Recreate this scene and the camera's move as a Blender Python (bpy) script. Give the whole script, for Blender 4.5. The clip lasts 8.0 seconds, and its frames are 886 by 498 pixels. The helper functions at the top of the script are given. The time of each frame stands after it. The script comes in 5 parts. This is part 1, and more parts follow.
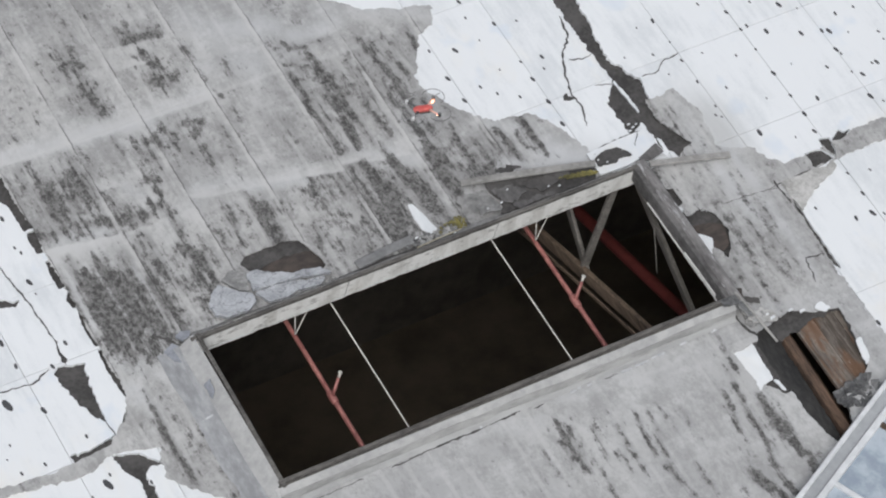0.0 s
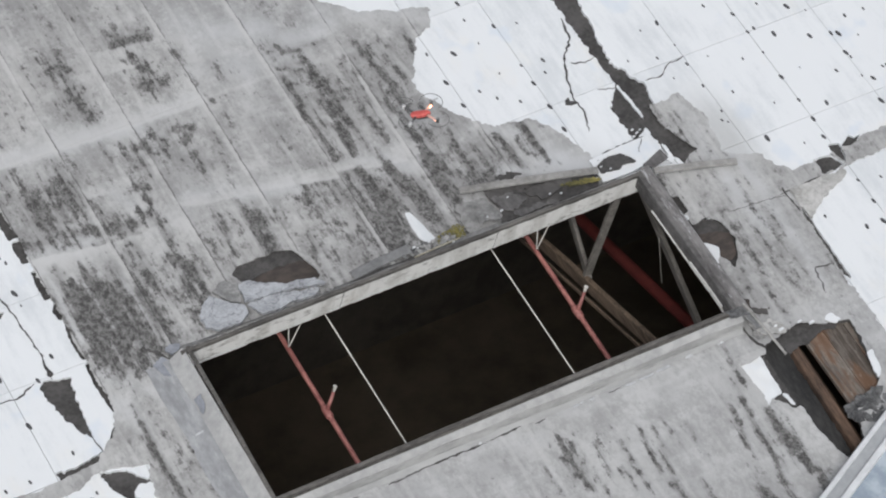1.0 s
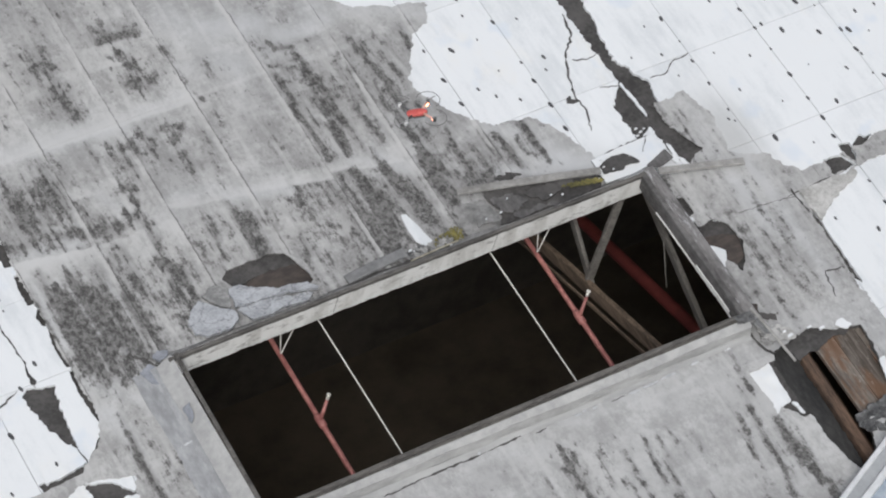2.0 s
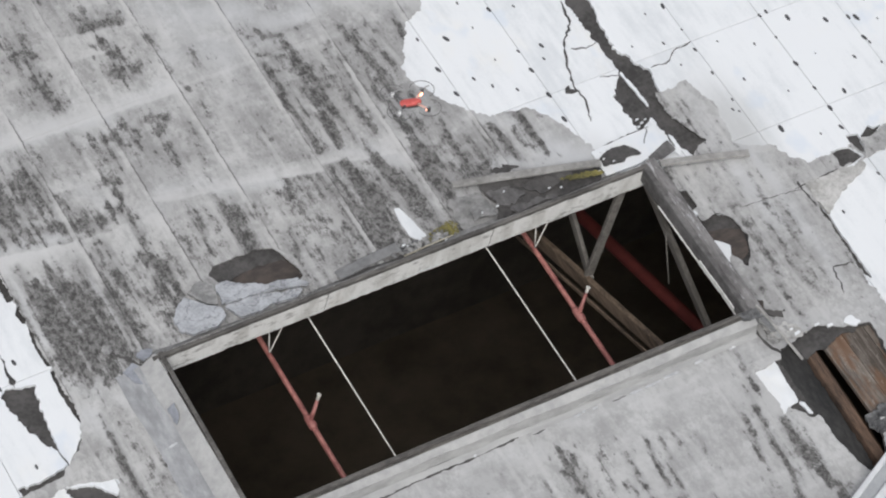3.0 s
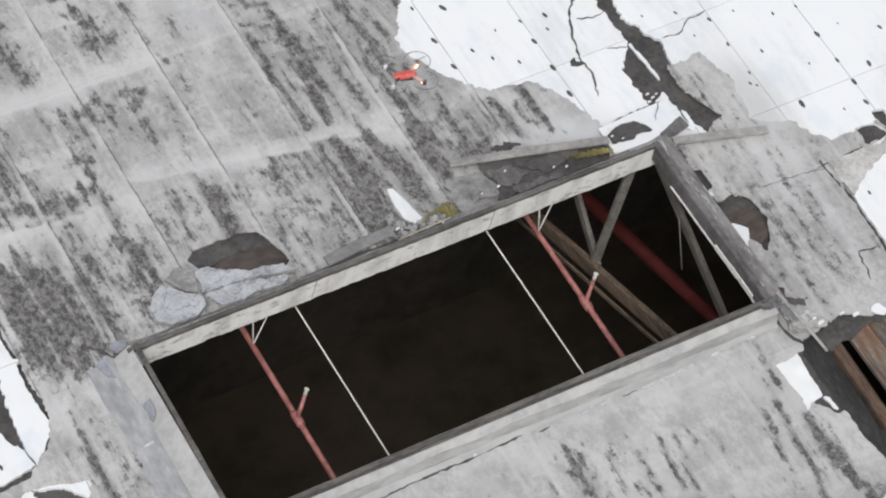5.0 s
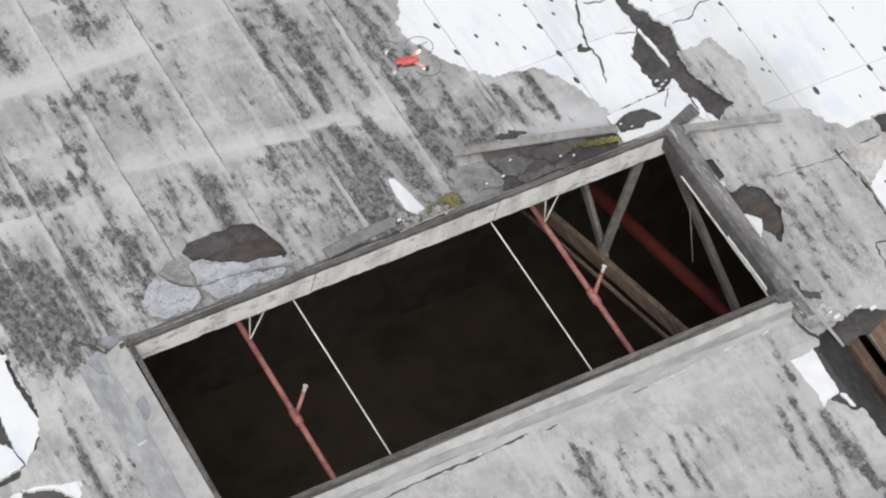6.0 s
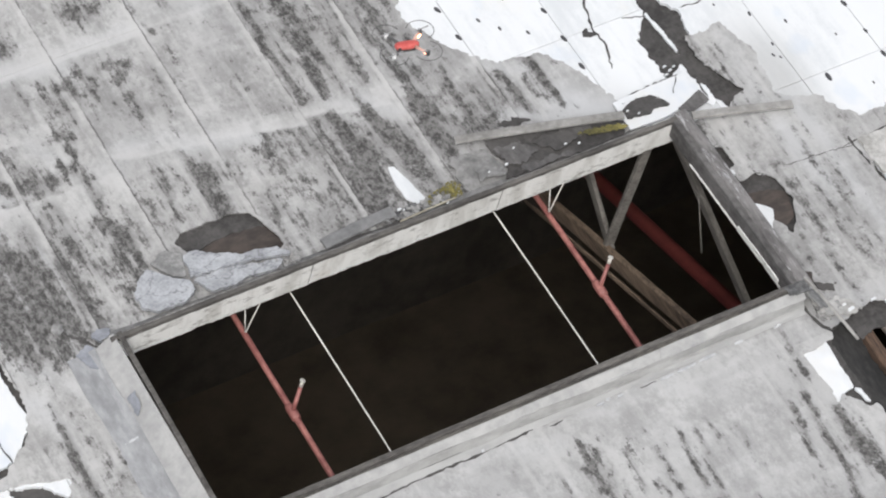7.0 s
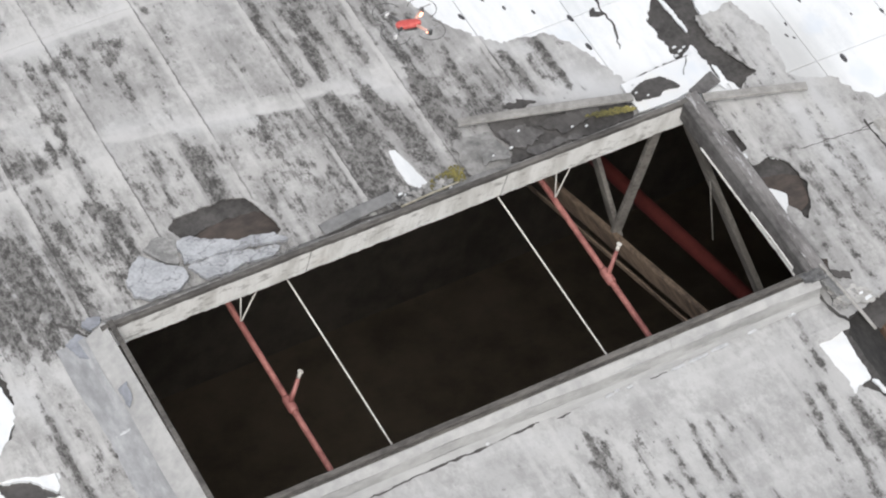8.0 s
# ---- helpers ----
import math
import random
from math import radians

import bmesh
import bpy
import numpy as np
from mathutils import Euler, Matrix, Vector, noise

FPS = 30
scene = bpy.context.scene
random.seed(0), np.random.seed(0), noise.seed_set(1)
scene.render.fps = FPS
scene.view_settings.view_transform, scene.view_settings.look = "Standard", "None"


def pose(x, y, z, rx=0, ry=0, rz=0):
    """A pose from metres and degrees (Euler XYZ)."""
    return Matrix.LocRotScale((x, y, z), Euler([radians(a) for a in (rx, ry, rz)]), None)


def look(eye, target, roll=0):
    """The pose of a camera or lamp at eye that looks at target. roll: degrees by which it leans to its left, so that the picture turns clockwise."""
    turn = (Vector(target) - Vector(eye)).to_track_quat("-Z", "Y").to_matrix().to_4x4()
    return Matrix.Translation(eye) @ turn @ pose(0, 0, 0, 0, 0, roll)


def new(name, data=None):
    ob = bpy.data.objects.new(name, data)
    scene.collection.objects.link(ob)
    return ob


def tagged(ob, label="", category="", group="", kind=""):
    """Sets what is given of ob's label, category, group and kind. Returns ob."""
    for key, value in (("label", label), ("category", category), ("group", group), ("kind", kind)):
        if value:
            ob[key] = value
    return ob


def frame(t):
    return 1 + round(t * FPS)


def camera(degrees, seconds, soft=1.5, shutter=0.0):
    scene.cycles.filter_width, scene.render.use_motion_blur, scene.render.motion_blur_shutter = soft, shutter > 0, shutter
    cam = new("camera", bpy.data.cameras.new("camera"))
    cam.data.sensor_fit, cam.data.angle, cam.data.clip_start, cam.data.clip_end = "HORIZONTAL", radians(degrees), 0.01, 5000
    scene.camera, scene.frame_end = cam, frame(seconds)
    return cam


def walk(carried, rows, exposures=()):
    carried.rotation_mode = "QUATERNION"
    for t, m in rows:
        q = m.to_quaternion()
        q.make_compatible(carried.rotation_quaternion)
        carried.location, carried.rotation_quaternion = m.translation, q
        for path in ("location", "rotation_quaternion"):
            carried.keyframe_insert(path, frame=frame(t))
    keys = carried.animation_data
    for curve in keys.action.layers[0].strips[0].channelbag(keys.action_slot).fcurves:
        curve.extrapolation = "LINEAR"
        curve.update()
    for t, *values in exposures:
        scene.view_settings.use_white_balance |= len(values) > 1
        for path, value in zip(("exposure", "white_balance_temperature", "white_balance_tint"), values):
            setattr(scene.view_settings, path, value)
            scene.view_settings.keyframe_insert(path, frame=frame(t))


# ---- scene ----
cam = camera(16.0, 8.0, soft=2.1)
PATH = [
    (0, (-5.6344, -10.0299, 16.8070), (1.8483, 0.0312, 0.0000), 9.531),
    (0.5, (-5.5073, -9.8548, 16.5895), (1.8742, 0.0653, 0.0000), 9.542),
    (1, (-5.3785, -9.6754, 16.3419), (1.8969, 0.0944, 0.0000), 9.530),
    (1.5, (-5.2463, -9.5050, 16.0742), (1.9122, 0.1138, 0.0000), 9.501),
    (3, (-4.8922, -9.0414, 15.2403), (1.9355, 0.0612, 0.0000), 9.641),
    (3.5, (-4.7911, -8.8792, 14.9343), (1.9275, 0.0240, 0.0000), 9.763),
    (4, (-4.6746, -8.7156, 14.6545), (1.9144, -0.0120, 0.0000), 9.821),
    (4.5, (-4.5613, -8.5746, 14.3976), (1.9091, -0.0283, 0.0000), 9.815),
    (6, (-4.2933, -8.1376, 13.6628), (1.8526, -0.0865, 0.0000), 9.946),
    (6.5, (-4.2228, -8.0212, 13.4368), (1.8362, -0.1088, 0.0000), 9.999),
    (7, (-4.1445, -7.9139, 13.2065), (1.8154, -0.1374, 0.0000), 10.007),
    (7.5, (-4.0721, -7.8039, 12.9775), (1.7959, -0.1595, -0.0000), 10.049),
    (8, (-3.9961, -7.6658, 12.7145), (1.7605, -0.2066, 0.0000), 10.180),
]

# The roof rises at this pitch towards +y; everything on it is laid out in the roof's own plane.
PITCH = 12.2
ROOF = pose(0, 0, 0, PITCH, 0, 0)
EXPOSURES = [(0.0, -0.02, 6250, 9.0), (1.5, 0.0, 6280, 9.0), (3.5, 0.10, 6340, 9.5), (4.5, 0.16, 6380, 9.5), (6.5, 0.28, 6390, 9.5), (8.0, 0.38, 6410, 9.5)]
walk(cam, [(t, ROOF @ look(eye, target, roll)) for t, eye, target, roll in PATH], EXPOSURES)

# ---------------------------------------------------------------- light
SUN_ELEVATION, SUN_AZIMUTH = 46.0, 209.0
world = bpy.data.worlds.new("sky")
scene.world = world
world.use_nodes = True
wn = world.node_tree.nodes
sky = wn.new("ShaderNodeTexSky")
sky.sky_type, sky.sun_disc = "NISHITA", False
sky.sun_elevation, sky.sun_rotation = radians(SUN_ELEVATION), radians(SUN_AZIMUTH)
sky.air_density, sky.dust_density, sky.ozone_density = 1.0, 4.0, 1.0
soft_sky = wn.new("ShaderNodeHueSaturation")
soft_sky.inputs["Saturation"].default_value = 0.35
world.node_tree.links.new(sky.outputs["Color"], soft_sky.inputs["Color"])
world.node_tree.links.new(soft_sky.outputs["Color"], wn["Background"].inputs["Color"])
wn["Background"].inputs["Strength"].default_value = 0.12
sun = new("sun", bpy.data.lights.new("sun", "SUN"))
sun.data.energy, sun.data.angle, sun.data.color = 1.2, radians(25), (1.0, 0.97, 0.93)
a, e = radians(SUN_AZIMUTH), radians(SUN_ELEVATION)
sun.matrix_world = look((0, 0, 20), (-math.sin(a) * math.cos(e), -math.cos(a) * math.cos(e), 20 - math.sin(e)))

# ---------------------------------------------------------------- node helpers


class Mat:
    """A node material with a principled shader and short ways to wire it."""

    def __init__(self, name, rough=0.8, metal=0.0):
        self.m = bpy.data.materials.new(name)
        self.m.use_nodes = True
        self.t = self.m.node_tree
        self.b = self.t.nodes["Principled BSDF"]
        self.b.inputs["Roughness"].default_value = rough
        self.b.inputs["Metallic"].default_value = metal
        self.co = self.t.nodes.new("ShaderNodeTexCoord").outputs["Object"]

    def put(self, socket, value):
        if isinstance(value, bpy.types.NodeSocket):
            self.t.links.new(value, socket)
        else:
            socket.default_value = value

    def noise(self, sx, sy, sz, detail=4.0, rough=0.55, shift=0.0):
        mp = self.t.nodes.new("ShaderNodeMapping")
        mp.inputs["Scale"].default_value = (sx, sy, sz)
        mp.inputs["Location"].default_value = (shift, shift * 0.7, shift * 1.3)
        self.t.links.new(self.co, mp.inputs["Vector"])
        n = self.t.nodes.new("ShaderNodeTexNoise")
        n.inputs["Scale"].default_value = 1.0
        n.inputs["Detail"].default_value = detail
        n.inputs["Roughness"].default_value = rough
        self.t.links.new(mp.outputs["Vector"], n.inputs["Vector"])
        return n.outputs["Fac"]

    def ramp(self, value, lo, hi, a=0.0, b=1.0):
        r = self.t.nodes.new("ShaderNodeMapRange")
        r.interpolation_type = "SMOOTHSTEP"
        self.put(r.inputs["Value"], value)
        for key, v in (("From Min", lo), ("From Max", hi), ("To Min", a), ("To Max", b)):
            self.put(r.inputs[key], v)
        return r.outputs["Result"]

    def math(self, op, a, b=0.0):
        n = self.t.nodes.new("ShaderNodeMath")
        n.operation = op
        self.put(n.inputs[0], a)
        self.put(n.inputs[1], b)
        return n.outputs[0]

    def mix(self, fac, a, b):
        n = self.t.nodes.new("ShaderNodeMix")
        n.data_type = "RGBA"
        self.put(n.inputs[0], fac)
        self.put(n.inputs[6], a if not isinstance(a, tuple) else (*a, 1))
        self.put(n.inputs[7], b if not isinstance(b, tuple) else (*b, 1))
        return n.outputs[2]

    def attribute(self, name):
        n = self.t.nodes.new("ShaderNodeAttribute")
        n.attribute_name = name
        return n.outputs["Fac"]

    def random(self):
        return self.t.nodes.new("ShaderNodeObjectInfo").outputs["Random"]

    def colour(self, value):
        self.put(self.b.inputs["Base Color"], value if not isinstance(value, tuple) else (*value, 1))
        return self

    def bump(self, height, strength=0.4, distance=0.004):
        n = self.t.nodes.new("ShaderNodeBump")
        n.inputs["Strength"].default_value = strength
        n.inputs["Distance"].default_value = distance
        self.t.links.new(height, n.inputs["Height"])
        self.t.links.new(n.outputs["Normal"], self.b.inputs["Normal"])
        return self


def plain(name, dark, light, scale=20.0, rough=0.8, metal=0.0, stretch=(1, 1, 1), bump=0.3, vary=0.0):
    """A surface whose tone wanders between two colours at two scales."""
    k = Mat(name, rough, metal)
    big = k.noise(scale * 0.15 * stretch[0], scale * 0.15 * stretch[1], scale * 0.15 * stretch[2], 3)
    fine = k.noise(scale * stretch[0], scale * stretch[1], scale * stretch[2], 6, 0.65, 3.0)
    f = k.math("ADD", k.math("MULTIPLY", big, 0.5), k.math("MULTIPLY", fine, 0.5))
    if vary:
        f = k.math("ADD", f, k.math("MULTIPLY", k.math("SUBTRACT", k.random(), 0.5), vary))
    k.colour(k.mix(k.ramp(f, 0.34, 0.66), dark, light)).bump(fine, bump, 0.003)
    return k.m


def weathered_membrane():
    """Grey roofing felt: pale mineral face, dark lichen streaks that run down the slope, lapped seams and pale worn laps."""
    k = Mat("grey_membrane", 0.9)
    streak = k.noise(19, 2.2, 4, 5, 0.65)
    line = k.noise(46, 2.6, 8, 4, 0.6, 151.0)
    blot = k.noise(3.2, 2.4, 3, 4, 0.6, 9.0)
    speck = k.noise(80, 64, 60, 3, 0.6, 2.0)
    crumb = k.noise(22, 15, 18, 5, 0.66, 7.0)
    grit = k.noise(15, 3.2, 10, 4, 0.62, 61.0)
    soil, wash, lap = k.attribute("soil"), k.attribute("wash"), k.attribute("lap")
    s = k.math("MULTIPLY", soil, 0.86)
    for value, amount in ((streak, 1.05), (line, 0.8), (blot, 0.6), (grit, 1.1), (crumb, 2.0), (speck, 0.7)):
        s = k.math("ADD", s, k.math("MULTIPLY", k.math("SUBTRACT", value, 0.5), amount))
    s = k.math("SUBTRACT", s, k.math("MULTIPLY", wash, 0.45))
    s = k.math("SUBTRACT", s, k.math("MULTIPLY", lap, 0.42))
    split = k.t.nodes.new("ShaderNodeSeparateXYZ")
    k.t.links.new(k.co, split.inputs[0])
    sway = k.math("MULTIPLY", k.math("SUBTRACT", k.noise(5, 2.2, 1, 4, 0.6, 111.0), 0.5), 0.07)
    rib = k.math("FRACT", k.math("DIVIDE", k.math("ADD", k.math("ADD", split.outputs[0], sway), 20 * 0.1755 - 1.866 + 0.0878), 0.1755))
    rib = k.ramp(k.math("ABSOLUTE", k.math("SUBTRACT", rib, 0.5)), 0.04, 0.12, 1.0, 0.0)
    rib = k.math("MULTIPLY", rib, k.ramp(k.noise(3.5, 1.3, 1, 3, 0.6, 121.0), 0.40, 0.58))
    s = k.math("SUBTRACT", s, k.math("MULTIPLY", rib, 0.36))
    dark = k.ramp(s, 0.28, 0.70, 0.0, 0.94)
    film = k.math("ADD", k.math("MULTIPLY", soil, 0.9), k.math("MULTIPLY", k.math("SUBTRACT", blot, 0.5), 1.2))
    film = k.math("ADD", film, k.math("MULTIPLY", k.math("SUBTRACT", streak, 0.5), 1.1))
    film = k.math("ADD", film, k.math("MULTIPLY", k.math("SUBTRACT", crumb, 0.5), 0.8))
    film = k.ramp(k.math("SUBTRACT", film, k.math("MULTIPLY", k.math("MAXIMUM", wash, lap), 0.6)), -0.08, 0.85, 0.0, 0.62)
    tone = k.math("ADD", k.math("MULTIPLY", k.noise(1.6, 1.2, 1, 4, 0.6, 21.0), 0.8), k.math("MULTIPLY", k.random(), 0.22))
    base = k.mix(k.ramp(tone, 0.34, 0.74), (0.335, 0.331, 0.327), (0.465, 0.459, 0.448))
    pale = k.math("ADD", k.math("MULTIPLY", k.noise(8, 5, 5, 5, 0.65, 31.0), 0.6), k.math("MULTIPLY", k.noise(2.2, 13, 3, 4, 0.6, 71.0), 0.4))
    base = k.mix(k.ramp(pale, 0.46, 0.64, 0.0, 0.6), base, (0.535, 0.532, 0.525))
    base = k.mix(k.math("MULTIPLY", wash, 0.7), base, (0.53, 0.538, 0.55))
    base = k.mix(k.math("MULTIPLY", lap, 0.62), base, (0.55, 0.547, 0.54))
    mottle = k.math("ADD", k.math("MULTIPLY", k.noise(6, 3.4, 4, 6, 0.70, 131.0), 0.62), k.math("MULTIPLY", k.noise(44, 30, 30, 4, 0.66, 141.0), 0.38))
    keep = k.math("SUBTRACT", 1.0, k.math("MAXIMUM", wash, lap))
    base = k.mix(k.math("MULTIPLY", k.ramp(mottle, 0.44, 0.60, 0.0, 0.62), keep), base, (0.225, 0.222, 0.218))
    base = k.mix(k.math("MULTIPLY", rib, 0.32), base, (0.54, 0.537, 0.53))
    c = k.mix(film, base, (0.165, 0.162, 0.158))
    soot = k.mix(k.ramp(k.noise(38, 26, 24, 5, 0.72, 91.0), 0.38, 0.64), (0.042, 0.040, 0.038), (0.195, 0.19, 0.185))
    c = k.mix(dark, c, soot)
    c = k.mix(k.ramp(k.noise(70, 55, 50, 4, 0.7, 81.0), 0.56, 0.72, 0.0, 0.34), c, (0.44, 0.437, 0.432))
    jog = k.math("MULTIPLY", k.math("SUBTRACT", k.noise(14, 16, 1, 5, 0.72, 41.0), 0.5), 0.026)
    u = k.math("FRACT", k.math("DIVIDE", k.math("ADD", k.math("ADD", split.outputs[0], 0.02 + 0.5265 * 20), jog), 0.5265))
    seam = k.attribute("seam")
    worn = k.math("MULTIPLY", seam, k.ramp(k.noise(2, 5, 1, 3, 0.6, 51.0), 0.40, 0.60, 0.15, 1.0))
    worn_lap = k.math("MULTIPLY", seam, k.ramp(k.noise(3, 3, 1, 4, 0.65, 161.0), 0.36, 0.58, 0.2, 1.0))
    c = k.mix(k.math("MULTIPLY", worn_lap, k.ramp(u, 0.93, 0.965, 0.0, 0.66)), c, (0.54, 0.535, 0.525))
    c = k.mix(k.math("MULTIPLY", worn, k.ramp(u, 0.006, 0.024, 0.85, 0.0)), c, (0.085, 0.082, 0.08))
    k.colour(c).bump(k.math("ADD", speck, k.math("MULTIPLY", crumb, 1.5)), 0.35, 0.004)
    return k.m


def white_board():
    """White coated roof board, faintly dusty, with pale grey smears."""
    k = Mat("white_board", 0.7)
    dust = k.noise(2.4, 1.6, 2, 5, 0.6, 4.0)
    fine = k.noise(60, 40, 40, 5, 0.65, 8.0)
    smear = k.noise(18, 3, 6, 4, 0.6, 13.0)
    f = k.math("ADD", k.math("MULTIPLY", dust, 0.6), k.math("MULTIPLY", smear, 0.4))
    f = k.math("ADD", f, k.math("MULTIPLY", k.math("SUBTRACT", fine, 0.5), 0.2))
    f = k.math("ADD", f, k.math("MULTIPLY", k.math("SUBTRACT", k.random(), 0.5), 0.12))
    c = k.mix(k.ramp(f, 0.42, 0.68), (0.748, 0.762, 0.774), (0.635, 0.655, 0.672))
    c = k.mix(k.ramp(k.noise(1.9, 1.1, 1, 4, 0.6, 23.0), 0.55, 0.70, 0.0, 0.45), c, (0.77, 0.745, 0.69))
    c = k.mix(k.ramp(k.noise(3.1, 2.3, 1, 3, 0.55, 43.0), 0.60, 0.72, 0.0, 0.5), c, (0.60, 0.66, 0.74))
    c = k.mix(k.ramp(k.attribute("soil"), 0.0, 1.0, 0.0, 0.8), c, (0.42, 0.42, 0.41))
    k.colour(c).bump(fine, 0.12, 0.002)
    return k.m


def peeling_paint():
    """White board paint, dulled in drips, flaked to grey wood in small patches."""
    k = Mat("peeling_white_paint", 0.7)
    drip = k.noise(9, 2, 3, 4, 0.6, 2.0)
    flake = k.noise(9, 5, 26, 6, 0.75, 12.0)
    c = k.mix(k.ramp(drip, 0.40, 0.66), (0.82, 0.812, 0.785), (0.60, 0.588, 0.555))
    c = k.mix(k.ramp(flake, 0.53, 0.68, 0.0, 0.8), c, (0.25, 0.235, 0.215))
    c = k.mix(k.ramp(k.noise(2.2, 1, 2, 3, 0.5, 33.0), 0.62, 0.74, 0.0, 0.4), c, (0.33, 0.26, 0.19))
    k.colour(c).bump(flake, 0.3, 0.003)
    return k.m


def flaked_board():
    """Dark weathered board with scraped remains of pale paint in long flecks, which also stand in for sunlit edges."""
    k = Mat("flaked_board", 0.8)
    grain = k.noise(60, 9, 40, 5, 0.65, 5.0)
    blot = k.noise(12, 5, 9, 4, 0.6, 15.0)
    f = k.math("ADD", k.math("MULTIPLY", grain, 0.4), k.math("MULTIPLY", blot, 0.6))
    c = k.mix(k.ramp(f, 0.36, 0.64), (0.10, 0.094, 0.093), (0.235, 0.226, 0.222))
    scrape = k.math("ADD", k.math("MULTIPLY", k.noise(40, 9, 30, 6, 0.72, 25.0), 0.6), k.math("MULTIPLY", k.noise(6, 2.4, 5, 3, 0.55, 35.0), 0.4))
    # paint flecks, widened to brighten the board where sun catches its edges
    c = k.mix(k.ramp(scrape, 0.53, 0.60, 0.0, 0.7), c, (0.46, 0.46, 0.467))
    k.colour(c).bump(grain, 0.4, 0.003)
    return k.m


def cracked_slab():
    """Old brittle coating: pale bluish grey, mottled, crazed with fine dark cracks."""
    k = Mat("cracked_coating", 0.9)
    fine = k.noise(55, 55, 55, 5, 0.7, 3.0)
    blot = k.noise(11, 11, 11, 4, 0.6, 6.0)
    f = k.math("ADD", k.math("MULTIPLY", fine, 0.5), k.math("MULTIPLY", blot, 0.5))
    c = k.mix(k.ramp(f, 0.36, 0.64), (0.29, 0.298, 0.315), (0.48, 0.492, 0.515))
    line = k.math("ABSOLUTE", k.math("SUBTRACT", k.noise(3, 5, 3, 4, 0.6, 17.0), 0.53))
    c = k.mix(k.ramp(line, 0.002, 0.012, 0.5, 0.0), c, (0.09, 0.09, 0.09))
    k.colour(c).bump(f, 0.7, 0.006)
    return k.m


def grey_planks():
    """Bare sawn planks, weathered grey on the face with rust-brown bleeding in long streaks."""
    k = Mat("weathered_plank", 0.9)
    grain = k.noise(55, 4, 20, 5, 0.65, 5.0)
    stain = k.noise(11, 2.2, 6, 5, 0.66, 15.0)
    f = k.math("ADD", k.math("MULTIPLY", grain, 0.5), k.math("MULTIPLY", stain, 0.5))
    f = k.math("ADD", f, k.math("MULTIPLY", k.math("SUBTRACT", k.random(), 0.5), 0.12))
    c = k.mix(k.ramp(f, 0.36, 0.64), (0.062, 0.05, 0.041), (0.235, 0.205, 0.178))
    c = k.mix(k.ramp(k.noise(8, 3, 5, 5, 0.65, 25.0), 0.47, 0.62, 0.0, 0.7), c, (0.155, 0.08, 0.042))
    c = k.mix(k.ramp(k.noise(60, 22, 30, 4, 0.7, 35.0), 0.60, 0.70, 0.0, 0.5), c, (0.40, 0.37, 0.33))
    k.colour(c).bump(grain, 0.5, 0.004)
    return k.m


M_GREY = weathered_membrane()
M_WHITE = white_board()
M_FELT = plain("black_felt", (0.036, 0.034, 0.033), (0.092, 0.087, 0.084), 30, 0.9, bump=0.5)
# black felt again, its colour lowered for the shade deep in the broken corner
M_FELT_SHADED = plain("shaded_felt", (0.016, 0.016, 0.016), (0.055, 0.053, 0.051), 24, 0.85, stretch=(1.6, 0.6, 1), bump=0.6)
M_SPOT = plain("mastic", (0.03, 0.03, 0.032), (0.10, 0.10, 0.105), 60, 0.85)
M_PLY = plain("old_plywood", (0.036, 0.031, 0.029), (0.100, 0.080, 0.069), 11, 0.9, stretch=(0.8, 1.6, 1))
M_DECK = grey_planks()
M_JOIST = plain("rusty_joist_wood", (0.04, 0.027, 0.02), (0.16, 0.10, 0.068), 28, 0.9, stretch=(4, 0.5, 1))
M_TIMBER = plain("grey_timber", (0.075, 0.068, 0.06), (0.22, 0.205, 0.185), 16, 0.9, stretch=(4, 0.5, 4), vary=0.2)
M_BROWN = plain("brown_timber", (0.05, 0.036, 0.027), (0.25, 0.182, 0.13), 16, 0.9, stretch=(4, 0.5, 4))
M_RIM = plain("dark_rim", (0.035, 0.032, 0.03), (0.12, 0.112, 0.10), 24, 0.8, stretch=(1, 1, 2))
M_PAINT = peeling_paint()
M_FLASH = plain("grey_flashing", (0.235, 0.239, 0.246), (0.405, 0.41, 0.42), 20, 0.88, stretch=(1.3, 0.6, 1), bump=0.5)
M_CAP = plain("pale_cap", (0.305, 0.305, 0.304), (0.44, 0.437, 0.43), 18, 0.88, bump=0.5)
M_FLAKED = flaked_board()
M_SKIRT = plain("smooth_skirt", (0.27, 0.272, 0.27), (0.40, 0.40, 0.396), 9, 0.88, stretch=(0.5, 1.5, 1), bump=0.4)
# toned below the pale cap, so the curb's shadow band sits in the colour
M_RISER = plain("shaded_upstand", (0.25, 0.25, 0.244), (0.40, 0.399, 0.392), 18, 0.88, stretch=(0.5, 1.5, 1), bump=0.4)
M_SLAB = cracked_slab()
M_BATTEN = plain("bleached_batten", (0.19, 0.185, 0.175), (0.37, 0.36, 0.345), 22, 0.85, stretch=(1, 1, 1))
M_SLATE = plain("dark_weathered_board", (0.055, 0.052, 0.051), (0.165, 0.158, 0.155), 26, 0.8, stretch=(1.3, 0.7, 1.3))
M_BROWNRIM = plain("grey_brown_rim", (0.052, 0.048, 0.045), (0.155, 0.145, 0.135), 30, 0.85, stretch=(0.6, 2, 2))
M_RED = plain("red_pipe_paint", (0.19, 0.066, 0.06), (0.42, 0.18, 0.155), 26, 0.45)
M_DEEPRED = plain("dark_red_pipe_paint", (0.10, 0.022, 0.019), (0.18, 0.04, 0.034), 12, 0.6)
